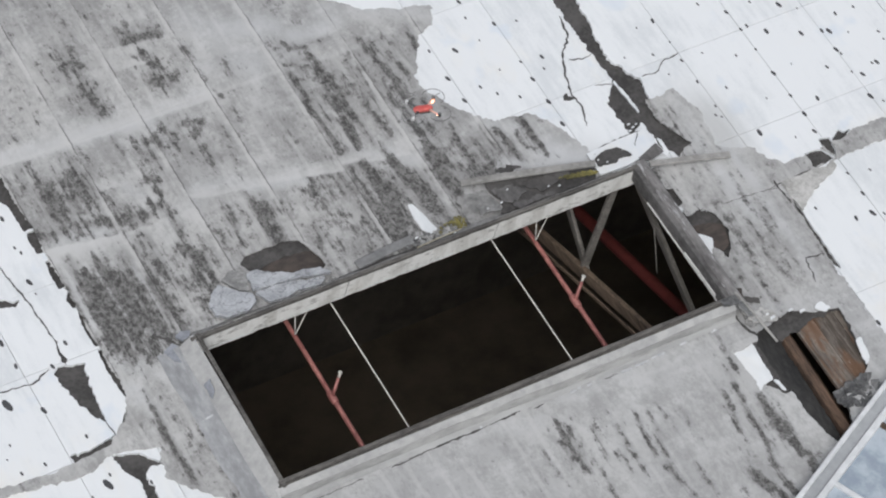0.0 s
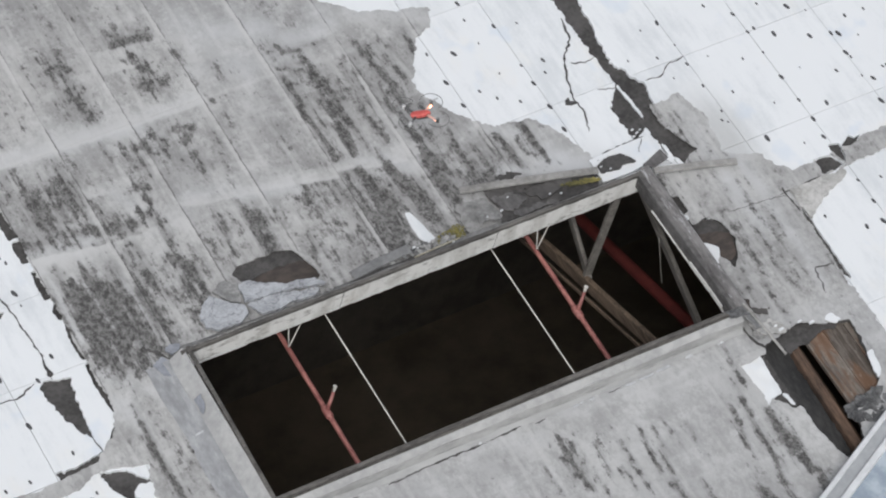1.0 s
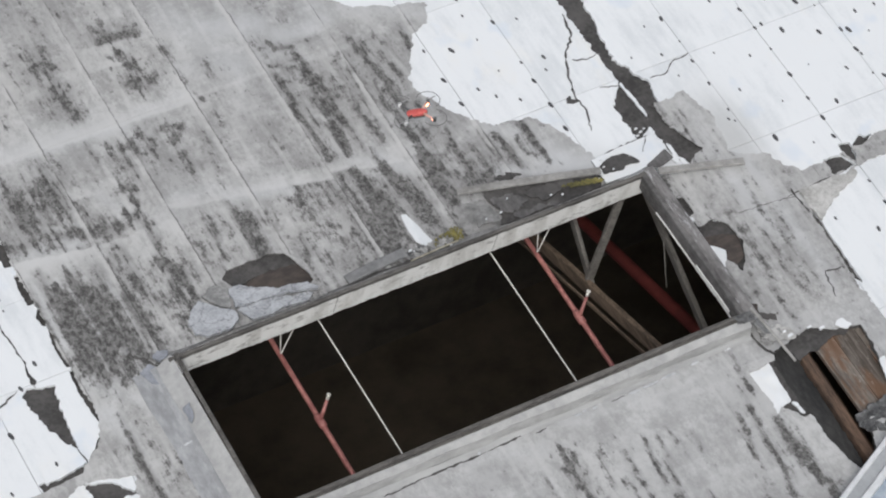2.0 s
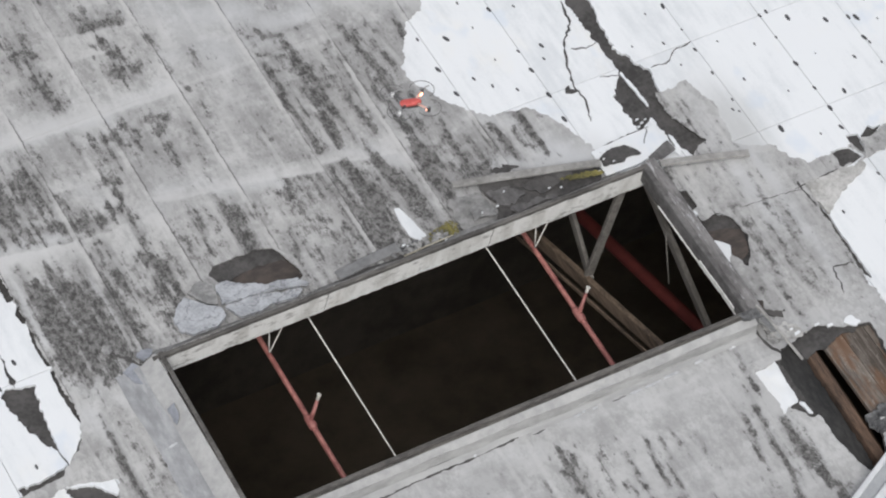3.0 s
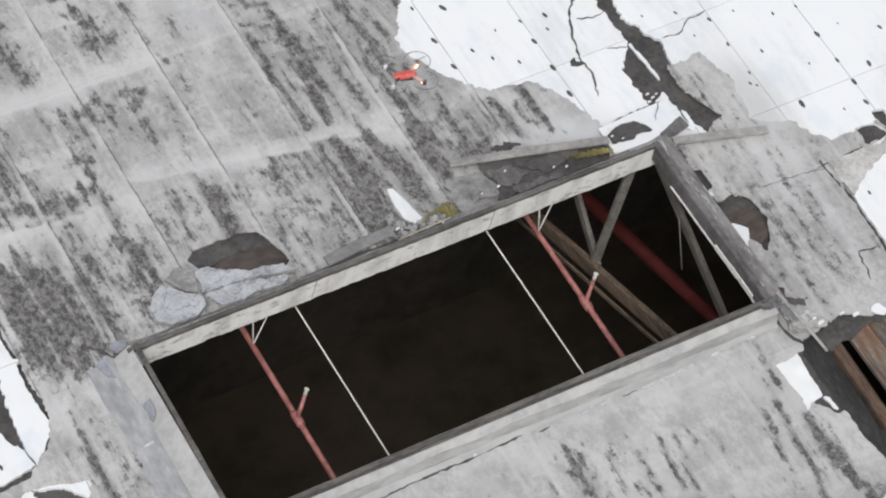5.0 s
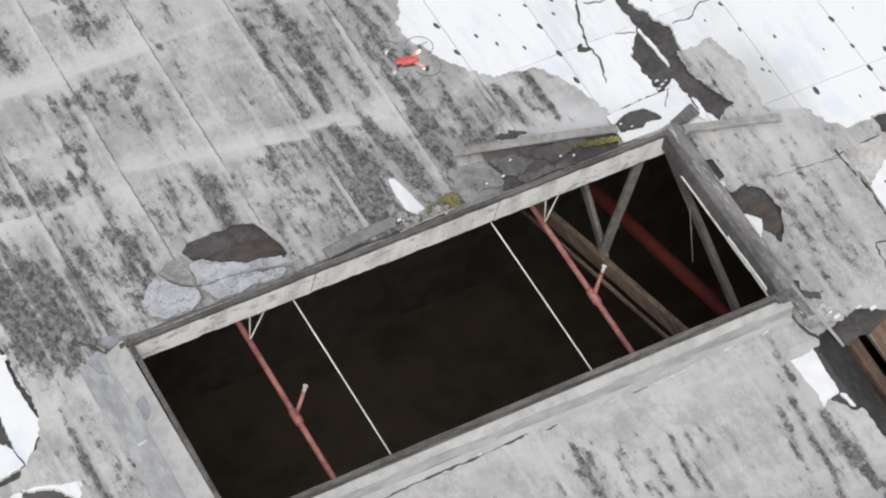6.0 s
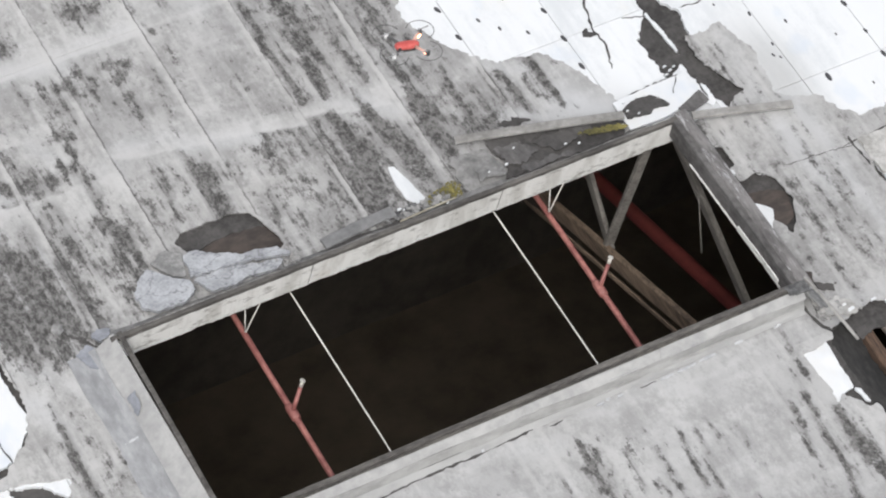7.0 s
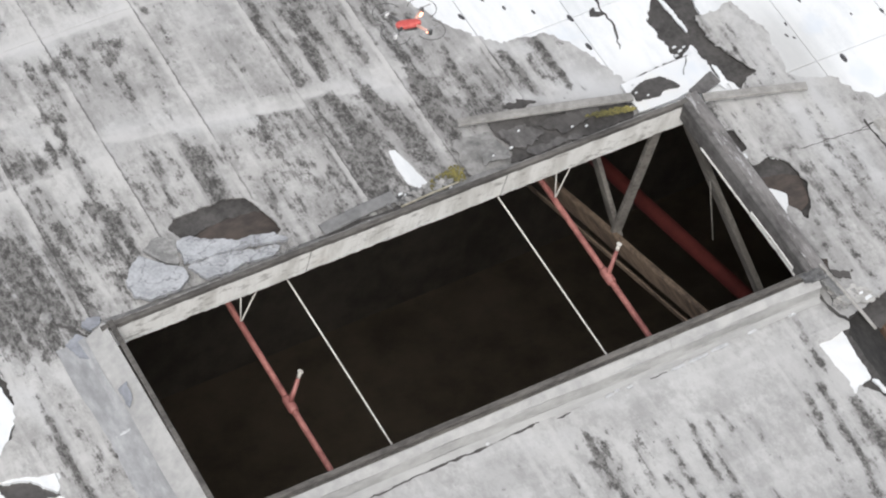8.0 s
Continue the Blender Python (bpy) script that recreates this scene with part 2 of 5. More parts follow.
M_CONDUIT = plain("pale_conduit", (0.60, 0.58, 0.53), (0.82, 0.80, 0.74), 30, 0.5)
M_BRASS = plain("pale_brass", (0.55, 0.52, 0.46), (0.80, 0.78, 0.72), 60, 0.4, 0.2)
M_MOSS = plain("yellow_moss", (0.085, 0.08, 0.035), (0.29, 0.255, 0.085), 45, 1.0, bump=0.8)
M_FRAME = plain("white_metal_frame", (0.55, 0.56, 0.57), (0.76, 0.77, 0.78), 12, 0.5)
M_PALEWOOD = plain("pale_lath", (0.27, 0.245, 0.19), (0.46, 0.43, 0.35), 30, 0.85)
M_PATCH = plain("blue_grey_patch", (0.19, 0.20, 0.225), (0.34, 0.355, 0.39), 26, 0.85)
M_CHALK = plain("pale_blue_smear", (0.38, 0.39, 0.405), (0.60, 0.61, 0.625), 45, 0.85)
M_STEEL = plain("grey_steel", (0.31, 0.32, 0.33), (0.44, 0.45, 0.46), 14, 0.55)
M_SHARD = plain("dark_shards", (0.05, 0.05, 0.052), (0.22, 0.22, 0.22), 30, 0.9, bump=0.6)
M_STRIP = plain("dull_metal", (0.15, 0.15, 0.152), (0.29, 0.29, 0.288), 14, 0.65, 0.2)
M_CRUMPLE = plain("crumpled_grey_felt", (0.115, 0.114, 0.112), (0.31, 0.306, 0.30), 26, 0.95, bump=0.8)
M_RUBBLE = plain("grey_rubble", (0.16, 0.16, 0.16), (0.40, 0.395, 0.385), 40, 0.95, bump=0.8)
M_MORTAR = plain("pale_crumbled_coating", (0.30, 0.295, 0.28), (0.54, 0.53, 0.515), 45, 0.95, bump=0.8)
M_WALL = plain("warehouse_wall", (0.12, 0.105, 0.09), (0.21, 0.185, 0.155), 6, 0.9)
M_FLOOR = plain("dirty_floor", (0.108, 0.088, 0.065), (0.235, 0.19, 0.14), 2, 0.9)
M_GROUND = plain("asphalt", (0.04, 0.04, 0.04), (0.075, 0.073, 0.07), 1.2, 0.95)

# ---------------------------------------------------------------- building helpers


def mesh_of(name, verts, faces, smooth=False):
    me = bpy.data.meshes.new(name)
    me.from_pydata(verts, [], faces)
    me.update()
    if smooth:
        me.polygons.foreach_set("use_smooth", [True] * len(me.polygons))
    return me


def thing(name, label, category, kind="", group="", m=None):
    ob = new(name)
    ob.matrix_world = ROOF if m is None else m
    return tagged(ob, label, category, group, kind)


def part(name, data, material, parent, label="", m=None):
    """Links a mesh or a bmesh as one mesh object under a thing or a part."""
    if isinstance(data, bmesh.types.BMesh):
        me = bpy.data.meshes.new(name)
        data.normal_update()
        data.to_mesh(me)
        data.free()
    else:
        me = data
    if material and not me.materials:
        me.materials.append(material)
    ob = new(name, me)
    ob.parent = parent
    if m is not None:
        ob.matrix_basis = m
    return tagged(ob, label)


def single(name, data, material, label, category, kind="", group="", m=None):
    ob = part(name, data, material, None)
    ob.matrix_world = ROOF if m is None else m
    return tagged(ob, label, category, group, kind)


def box(x0, x1, y0, y1, z0, z1, bevel=0.0, bm=None):
    bm = bm or bmesh.new()
    r = bmesh.ops.create_cube(bm, size=1)
    for v in r["verts"]:
        v.co = ((x0 + x1) / 2 + v.co.x * (x1 - x0), (y0 + y1) / 2 + v.co.y * (y1 - y0), (z0 + z1) / 2 + v.co.z * (z1 - z0))
    if bevel:
        bmesh.ops.bevel(bm, geom=list({e for v in r["verts"] for e in v.link_edges}), offset=bevel, segments=2, affect="EDGES")
    return bm


def beam(a, b, w, h, bevel=0.004, warp=0.0, seed=0, rag=0.0, step=0.12):
    """A sawn board from a to b, w wide and h deep, a little warped and uneven."""
    a, b = Vector(a), Vector(b)
    way = (b - a).normalized()
    side = way.cross(Vector((0, 0, 1)))
    side = side.normalized() if side.length > 0.05 else Vector((0, 1, 0))
    up = side.cross(way)
    n = max(2, int((b - a).length / step))
    bm = bmesh.new()
    rings = []
    rnd = random.Random(seed)
    p = rnd.random() * 6
    for i in range(n + 1):
        f = i / n
        c = a.lerp(b, f) + up * warp * math.sin(f * math.pi) + side * 0.12 * warp * math.sin(f * 5 + p)
        q = []
        bite = max(0.0, noise.noise(c * 9 + Vector((seed, 0, 0))) + 0.6 * noise.noise(c * 31 + Vector((seed, 3, 0))))
        for sx, sz in ((-1, -1), (1, -1), (1, 1), (-1, 1)):
            q.append(bm.verts.new(c + side * sx * (w / 2 + rnd.uniform(-1, 1) * 0.0012) + up * (sz * (h / 2 + rnd.uniform(-1, 1) * 0.0012) + rag * bite * (sz < 0))))
        rings.append(q)
    for u, v in zip(rings, rings[1:]):
        for i in range(4):
            bm.faces.new((u[i], u[(i + 1) % 4], v[(i + 1) % 4], v[i]))
    bm.faces.new(rings[0][::-1])
    bm.faces.new(rings[-1])
    bmesh.ops.recalc_face_normals(bm, faces=bm.faces)
    if bevel:
        long_edges = [e for e in bm.edges if abs((e.verts[1].co - e.verts[0].co).normalized().dot(way)) > 0.9]
        bmesh.ops.bevel(bm, geom=long_edges, offset=bevel, segments=1, affect="EDGES")
    return bm


def tube(points, radius, sides=12, bm=None):
    """A round bar through the points, capped."""
    bm = bm or bmesh.new()
    pts = [Vector(p) for p in points]
    rings = []
    for i, p in enumerate(pts):
        d = (pts[min(i + 1, len(pts) - 1)] - pts[max(i - 1, 0)]).normalized()
        u = d.orthogonal().normalized() if not rings else (u - d * u.dot(d)).normalized()
        v = d.cross(u)
        r = radius[i] if isinstance(radius, (list, tuple)) else radius
        rings.append([bm.verts.new(p + (u * math.cos(t) + v * math.sin(t)) * r) for t in (2 * math.pi * j / sides for j in range(sides))])
    for a, b in zip(rings, rings[1:]):
        for j in range(sides):
            f = bm.faces.new((a[j], a[(j + 1) % sides], b[(j + 1) % sides], b[j]))
            f.smooth = True
    bm.faces.new(rings[0][::-1])
    bm.faces.new(rings[-1])
    return bm


TABLE = np.random.RandomState(7).rand(256, 256)


def wander(x, y, seed=0):
    """Smooth noise from -1 to 1 over arrays of places."""
    x, y = x + seed * 17.31, y + seed * 9.77
    i, j = np.floor(x).astype(int), np.floor(y).astype(int)
    u, v = x - i, y - j
    u, v = u * u * (3 - 2 * u), v * v * (3 - 2 * v)
    t = lambda p, q: TABLE[p % 256, q % 256]
    return 2 * ((t(i, j) * (1 - u) + t(i + 1, j) * u) * (1 - v) + (t(i, j + 1) * (1 - u) + t(i + 1, j + 1) * u) * v) - 1


def inside(x, y, outline):
    """Signed distance to an outline, positive inside."""
    px = np.array(outline, float)
    d = np.full(x.shape, 1e9)
    odd = np.zeros(x.shape, bool)
    for (ax, ay), (bx, by) in zip(px, np.roll(px, -1, 0)):
        ex, ey = bx - ax, by - ay
        t = np.clip(((x - ax) * ex + (y - ay) * ey) / (ex * ex + ey * ey + 1e-12), 0, 1)
        d = np.minimum(d, np.hypot(x - ax - t * ex, y - ay - t * ey))
        odd ^= ((ay > y) != (by > y)) & (x < ex * (y - ay) / (ey if abs(ey) > 1e-12 else 1e-12) + ax)
    return np.where(odd, d, -d)


def ragged(x, y, amount=1.0, seed=0):
    return amount * (0.008 * wander(x * 9, y * 9, seed) + 0.010 * wander(x * 26, y * 26, seed + 3) + 0.011 * wander(x * 62, y * 62, seed + 5))


def sheet(name, x0, x1, y0, y1, step, solid, height, thick, soil=None):
    """A sheet cut along the zero line of solid(x, y), lying at height(x, y), with torn edges that go down by thick."""
    nx, ny = max(2, int(round((x1 - x0) / step))), max(2, int(round((y1 - y0) / step)))
    gx, gy = np.meshgrid(np.linspace(x0, x1, nx + 1), np.linspace(y0, y1, ny + 1), indexing="ij")
    s = solid(gx, gy)
    if s.max() <= 0:
        return None
    s = np.where(np.abs(s) < 1e-6, -1e-6, s)
    index, px, py = {}, [], []

    def node(i, j):
        k = (i, j)
        if k not in index:
            index[k] = len(px)
            px.append(gx[i, j])
            py.append(gy[i, j])
        return index[k]

    def cross(p, q):
        k = (p, q) if p < q else (q, p)
        if k not in index:
            t = s[p] / (s[p] - s[q])
            index[k] = len(px)
            px.append(gx[p] + t * (gx[q] - gx[p]))
            py.append(gy[p] + t * (gy[q] - gy[p]))
        return index[k]

    faces = []
    pos = s > 0
    for i in range(nx):
        for j in range(ny):
            c = ((i, j), (i + 1, j), (i + 1, j + 1), (i, j + 1))
            n = pos[i, j] + pos[i + 1, j] + pos[i + 1, j + 1] + pos[i, j + 1]
            if n == 4:
                faces.append(tuple(node(*p) for p in c))
            elif n:
                f = []
                for p, q in zip(c, c[1:] + c[:1]):
                    if pos[p]:
                        f.append(node(*p))
                    if pos[p] != pos[q]:
                        f.append(cross(p, q))
                if len(f) > 2:
                    faces.append(tuple(f))
    px, py = np.array(px), np.array(py)
    pz = height(px, py)
    once = {}
    for f in faces:
        for a, b in zip(f, f[1:] + f[:1]):
            if (b, a) in once:
                del once[(b, a)]
            else:
                once[(a, b)] = True
    verts = list(zip(px, py, pz))
    low, rim = {}, {}
    tops = len(faces)
    for a, b in once:
        for k in (a, b):
            if k not in low:
                rim[k], low[k] = len(verts), len(verts) + 1
                verts += [(px[k], py[k], pz[k]), (px[k], py[k], pz[k] - thick)]
        faces.append((rim[b], rim[a], low[a], low[b]))
    me = mesh_of(name, verts, faces)
    me.polygons.foreach_set("use_smooth", [i < tops for i in range(len(faces))])
    for key, field in (soil or {}).items():
        values = np.zeros(len(verts))
        values[: len(px)] = field(px, py)
        for k, v in low.items():
            values[v] = values[rim[k]] = values[k]
        me.attributes.new(key, "FLOAT", "POINT").data.foreach_set("value", values)
    return me


# ---------------------------------------------------------------- plan of the roof, in its own plane
COLUMNS = [-0.02 + 0.5265 * k for k in range(-19, 24)]
OPENING = (0.0, 3.32, -1.195, 0.0)          # inner edges of the roof light
EXTENT = (-10.0, 12.05, -14.0, 8.0)
GREY = [(-0.56, 8.5), (2.0, 8.5), (2.14, 2.28), (2.33, 2.09), (2.63, 1.98), (2.81, 1.94), (2.74, 1.78), (2.58, 1.72), (2.38, 1.39), (2.39, 1.25), (2.49, 1.07),
        (2.62, 0.89), (2.73, 0.82), (2.95, 0.80), (3.10, 0.55), (3.18, 0.27), (3.24, 0.0), (3.42, 0.02), (3.70, 0.03), (3.86, 0.10), (3.75, 0.34), (3.74, 0.57), (3.86, 0.55), (3.98, 0.57), (4.05, 0.30),
        (4.00, 0.0), (4.22, -0.11), (4.27, -0.24), (4.36, -0.33), (4.60, -0.33), (4.84, -0.26), (5.23, -0.28), (13.0, -0.26), (13.0, -0.45), (5.13, -0.43), (4.71, -0.447),
        (4.24, -0.46), (4.225, -0.60), (4.213, -0.874), (4.187, -1.10), (4.185, -1.40), (4.188, -1.62), (4.20, -2.2), (4.2, -14.5), (-0.1, -14.5), (-0.14, -1.5), (-0.33, -1.08),
        (-0.51, -0.89), (-0.59, -0.81), (-0.53, -0.57), (-0.81, -0.49), (-1.05, -0.56), (-1.5, -0.50), (-11.0, -0.46), (-11.0, -0.38), (-1.5, -0.43), (-1.21, -0.46), (-0.80, -0.42), (-0.62, -0.28), (-0.55, -0.09)]
BROKEN_CORNER = [(3.41, -1.45), (3.70, -1.39), (3.85, -1.47), (4.03, -1.51), (4.00, -1.72), (3.94, -1.99), (3.88, -2.04), (3.69, -2.12), (3.58, -2.36), (3.44, -2.44), (3.41, -2.35), (3.37, -2.14), (3.37, -1.72), (3.37, -1.52)]
GREY_HOLES = [
    [(0.565, 0.485), (0.622, 0.530), (0.779, 0.525), (0.91, 0.530), (1.002, 0.500), (1.058, 0.349), (1.080, 0.245), (1.0, 0.18), (0.62, 0.33)],
    [(3.455, -0.335), (3.487, -0.362), (3.484, -0.437), (3.603, -0.420), (3.676, -0.49), (3.690, -0.657), (3.625, -0.770), (3.562, -0.845), (3.550, -0.77), (3.515, -0.73), (3.44, -0.80), (3.42, -0.60)],
    [(3.445, -0.155), (3.52, -0.185), (3.52, -0.335), (3.40, -0.335), (3.40, -0.16)],
    [(3.175, -1.528), (3.34, -1.505), (3.40, -1.52), (3.40, -1.93), (3.32, -1.94), (3.235, -1.82), (3.189, -1.849)],
    [(4.528, -0.305), (4.663, -0.322), (4.705, -0.431), (4.625, -0.44), (4.513, -0.447)],
    [(4.688, -0.236), (4.763, -0.252), (4.747, -0.353), (4.721, -0.42), (4.684, -0.342)],
    [(4.754, -0.292), (4.859, -0.225), (4.897, -0.254), (4.947, -0.254), (4.886, -0.30), (4.816, -0.312)],
    BROKEN_CORNER,
]
WHITE_HOLES = [
    ([(4.19, -0.48), (4.25, -0.52), (4.24, -0.8), (4.225, -1.25), (4.19, -1.2)], 0.5),
    ([(3.36, -0.05), (3.56, -0.2), (3.62, -0.42), (3.78, -0.5), (3.76, -0.7), (3.6, -0.9), (3.36, -0.9)], 1.15),
    ([(3.61, 1.7), (3.80, 1.7), (3.73, 1.23), (3.70, 0.99), (3.82, 0.74), (3.79, 0.56), (3.80, 0.32), (3.92, 0.10), (3.72, 0.0), (3.66, 0.16), (3.63, 0.40), (3.50, 0.34), (3.50, 0.65), (3.62, 0.78), (3.63, 1.08)], 1.0),
    ([(-0.911, 0.231), (-0.844, 0.248), (-0.679, 0.219), (-0.709, 0.089), (-0.741, -0.096), (-0.75, -0.248), (-0.809, -0.158), (-0.851, -0.063), (-0.878, 0.073)], 1.0),
    ([(-0.822, -0.499), (-0.683, -0.536), (-0.554, -0.69), (-0.641, -0.677), (-0.701, -0.703), (-0.693, -0.799), (-0.694, -0.96), (-0.78, -0.96), (-0.755, -0.742), (-0.804, -0.641)], 1.0),
    ([(-1.06, -0.386), (-0.97, -0.40), (-0.803, -0.377), (-0.74, -0.369), (-0.753, -0.43), (-0.837, -0.47), (-0.959, -0.47), (-1.062, -0.45)], 1.0),
    ([(-0.568, 0.265), (-0.50, 0.265), (-0.50, -0.18), (-0.562, -0.16), (-0.582, 0.07)], 0.4),
    ([(-0.555, 0.60), (-0.49, 0.60), (-0.49, 0.285), (-0.575, 0.298), (-0.572, 0.50)], 0.5),
    ([(-0.549, 0.765), (-0.50, 0.765), (-0.50, 0.62), (-0.567, 0.625), (-0.586, 0.696)], 0.35),
    ([(-0.580, 1.045), (-0.50, 1.045), (-0.50, 0.80), (-0.592, 0.803), (-0.590, 0.95)], 0.4),
    ([(-0.590, 1.305), (-0.50, 1.30), (-0.50, 1.11), (-0.600, 1.117), (-0.606, 1.242)], 0.4),
    ([(-0.695, 1.72), (-0.618, 1.80), (-0.50, 1.80), (-0.50, 1.325), (-0.606, 1.315), (-0.612, 1.54), (-0.66, 1.63)], 0.5),
    ([(-0.625, -0.245), (-0.58, -0.22), (-0.58, -0.42), (-0.700, -0.40), (-0.688, -0.333)], 0.3),
    ([(4.528, -0.305), (4.663, -0.322), (4.705, -0.431), (4.625, -0.44), (4.513, -0.447)], 0.5),
    ([(4.688, -0.236), (4.763, -0.252), (4.747, -0.353), (4.721, -0.42), (4.684, -0.342)], 0.5),
    ([(4.754, -0.292), (4.859, -0.225), (4.897, -0.254), (4.947, -0.254), (4.886, -0.30), (4.816, -0.312)], 0.5),
    ([(-1.01, 0.895), (-0.89, 0.842), (-0.815, 0.832), (-0.89, 0.792), (-1.0, 0.825)], 0.9),
    (BROKEN_CORNER, 1.15),
]
# lichen streaks on the felt, and places washed pale: start, end, half-width, amount
STREAKS_TOP_LEFT = [
    (0.32, 2.58, 0.31, 2.44, 0.053, 0.6), (0.27, 2.41, 0.28, 2.21, 0.025, 0.6), (0.27, 2.24, 0.3, 2.01, 0.056, 0.8), (0.7, 2.51, 0.92, 2.49, 0.028, 0.85), (0.81, 2.61, 0.92, 2.54, 0.028, 0.5),
    (0.77, 2.35, 0.81, 2.26, 0.032, 0.8), (0.7, 2.35, 0.74, 2.32, 0.025, 0.4), (0.72, 2.11, 0.86, 2.09, 0.028, 0.75), (0.79, 2.1, 0.85, 1.99, 0.018, 0.6), (1.05, 2.28, 1.06, 2.18, 0.021, 0.7),
    (1.06, 2.1, 1.06, 2.03, 0.018, 0.5), (1.06, 1.87, 1.08, 1.81, 0.018, 0.95), (1.46, 2.29, 1.5, 2.18, 0.028, 0.5), (1.5, 2.18, 1.49, 2.08, 0.021, 0.5), (1.49, 2.03, 1.5, 1.97, 0.028, 0.45),
    (1.59, 2.08, 1.61, 1.93, 0.018, 0.6),
]
STREAKS_TOP_LEFT_LOWER = [
    (1.68, 2.06, 1.7, 2.04, 0.018, 0.8), (1.7, 1.98, 1.82, 1.95, 0.018, 0.8), (1.25, 2.06, 1.23, 1.9, 0.018, 0.5), (1.31, 1.99, 1.31, 1.97, 0.014, 0.5), (0.61, 1.7, 0.64, 1.64, 0.032, 0.8),
    (0.71, 1.7, 0.88, 1.65, 0.028, 0.6), (0.78, 1.61, 0.82, 1.63, 0.028, 0.6), (0.8, 1.47, 0.79, 1.36, 0.028, 0.7), (0.53, 1.71, 0.52, 1.62, 0.021, 0.8), (0.25, 1.75, 0.27, 1.64, 0.032, 0.7),
    (0.31, 1.76, 0.39, 1.68, 0.032, 0.5), (0.36, 1.63, 0.38, 1.55, 0.028, 0.5), (0.41, 1.67, 0.5, 1.66, 0.028, 0.4), (0.98, 1.53, 0.98, 1.41, 0.014, 0.4),
]
STREAKS_TOP_MIDDLE = [
    (1.61, 1.85, 1.74, 1.79, 0.018, 0.6), (1.61, 1.8, 1.62, 1.58, 0.021, 0.6), (1.59, 1.52, 1.61, 1.03, 0.021, 0.95), (1.8, 1.84, 1.81, 1.71, 0.032, 0.8), (1.74, 1.65, 1.77, 1.56, 0.021, 0.5),
    (1.81, 1.64, 1.84, 1.48, 0.035, 0.9), (1.79, 1.45, 1.81, 1.27, 0.042, 0.9), (1.76, 1.27, 1.74, 0.99, 0.032, 0.75), (1.68, 1.35, 1.71, 1.25, 0.025, 0.6), (2.05, 1.78, 2.02, 1.67, 0.021, 0.5),
    (2.19, 1.82, 2.22, 1.58, 0.028, 0.75), (2.22, 1.58, 2.25, 1.42, 0.032, 0.8), (2.22, 1.4, 2.23, 1.23, 0.032, 0.8), (2.32, 1.66, 2.34, 1.45, 0.021, 0.6), (2.36, 1.84, 2.41, 1.57, 0.018, 0.5),
    (2.52, 1.77, 2.51, 1.62, 0.021, 0.7),
]
STREAKS_TOP_MIDDLE_LOWER = [
    (2.05, 1.63, 2.04, 1.39, 0.025, 0.5), (1.95, 1.38, 1.99, 1.05, 0.025, 0.6), (1.85, 1.11, 1.85, 1.01, 0.032, 0.5), (1.91, 1.97, 2.02, 1.97, 0.025, 0.5), (1.35, 1.34, 1.4, 1.15, 0.028, 0.35),
]
STREAKS_COURSE_LEFT = [
    (-0.14, 1.58, -0.08, 1.41, 0.07, 0.75), (-0.11, 1.22, -0.02, 1.13, 0.032, 0.6), (-0.36, 1.18, -0.22, 1.09, 0.042, 0.75), (0.09, 1.22, 0.14, 1.21, 0.028, 0.6), (-0.17, 1.43, -0.19, 1.32, 0.042, 0.5),
    (-0.34, 1.27, -0.24, 1.21, 0.035, 0.5), (0.29, 1.37, 0.38, 1.36, 0.032, 0.8), (0.32, 1.27, 0.35, 1.23, 0.028, 0.7), (0.24, 1.19, 0.3, 1.12, 0.028, 0.8), (0.33, 1.15, 0.37, 0.99, 0.025, 0.6),
    (0.34, 1.01, 0.34, 0.89, 0.032, 0.9), (0.12, 1.5, 0.14, 1.41, 0.028, 0.5), (0.34, 0.89, 0.33, 0.76, 0.028, 0.6), (0.32, 0.74, 0.32, 0.59, 0.042, 0.85), (0.09, 0.99, 0.12, 0.86, 0.035, 0.6),
    (-0.43, 0.98, -0.41, 0.91, 0.032, 0.8),
]
STREAKS_COURSE_LEFT_LOWER = [
    (-0.28, 0.93, -0.28, 0.82, 0.028, 0.8), (-0.1, 1.01, -0.08, 0.82, 0.032, 0.5), (0.67, 0.85, 0.67, 0.79, 0.021, 0.5), (0.7, 0.95, 0.64, 0.62, 0.018, 0.5), (0.85, 1.03, 0.88, 0.78, 0.025, 0.6),
    (0.86, 0.95, 0.87, 0.81, 0.032, 0.7), (0.91, 0.86, 0.89, 0.73, 0.032, 0.6), (0.87, 0.81, 0.88, 0.51, 0.032, 0.8), (0.85, 0.7, 0.82, 0.53, 0.028, 0.7), (0.81, 1.11, 0.89, 1.1, 0.014, 0.5),
    (-0.33, 1.57, -0.35, 1.12, 0.063, 0.7),
]
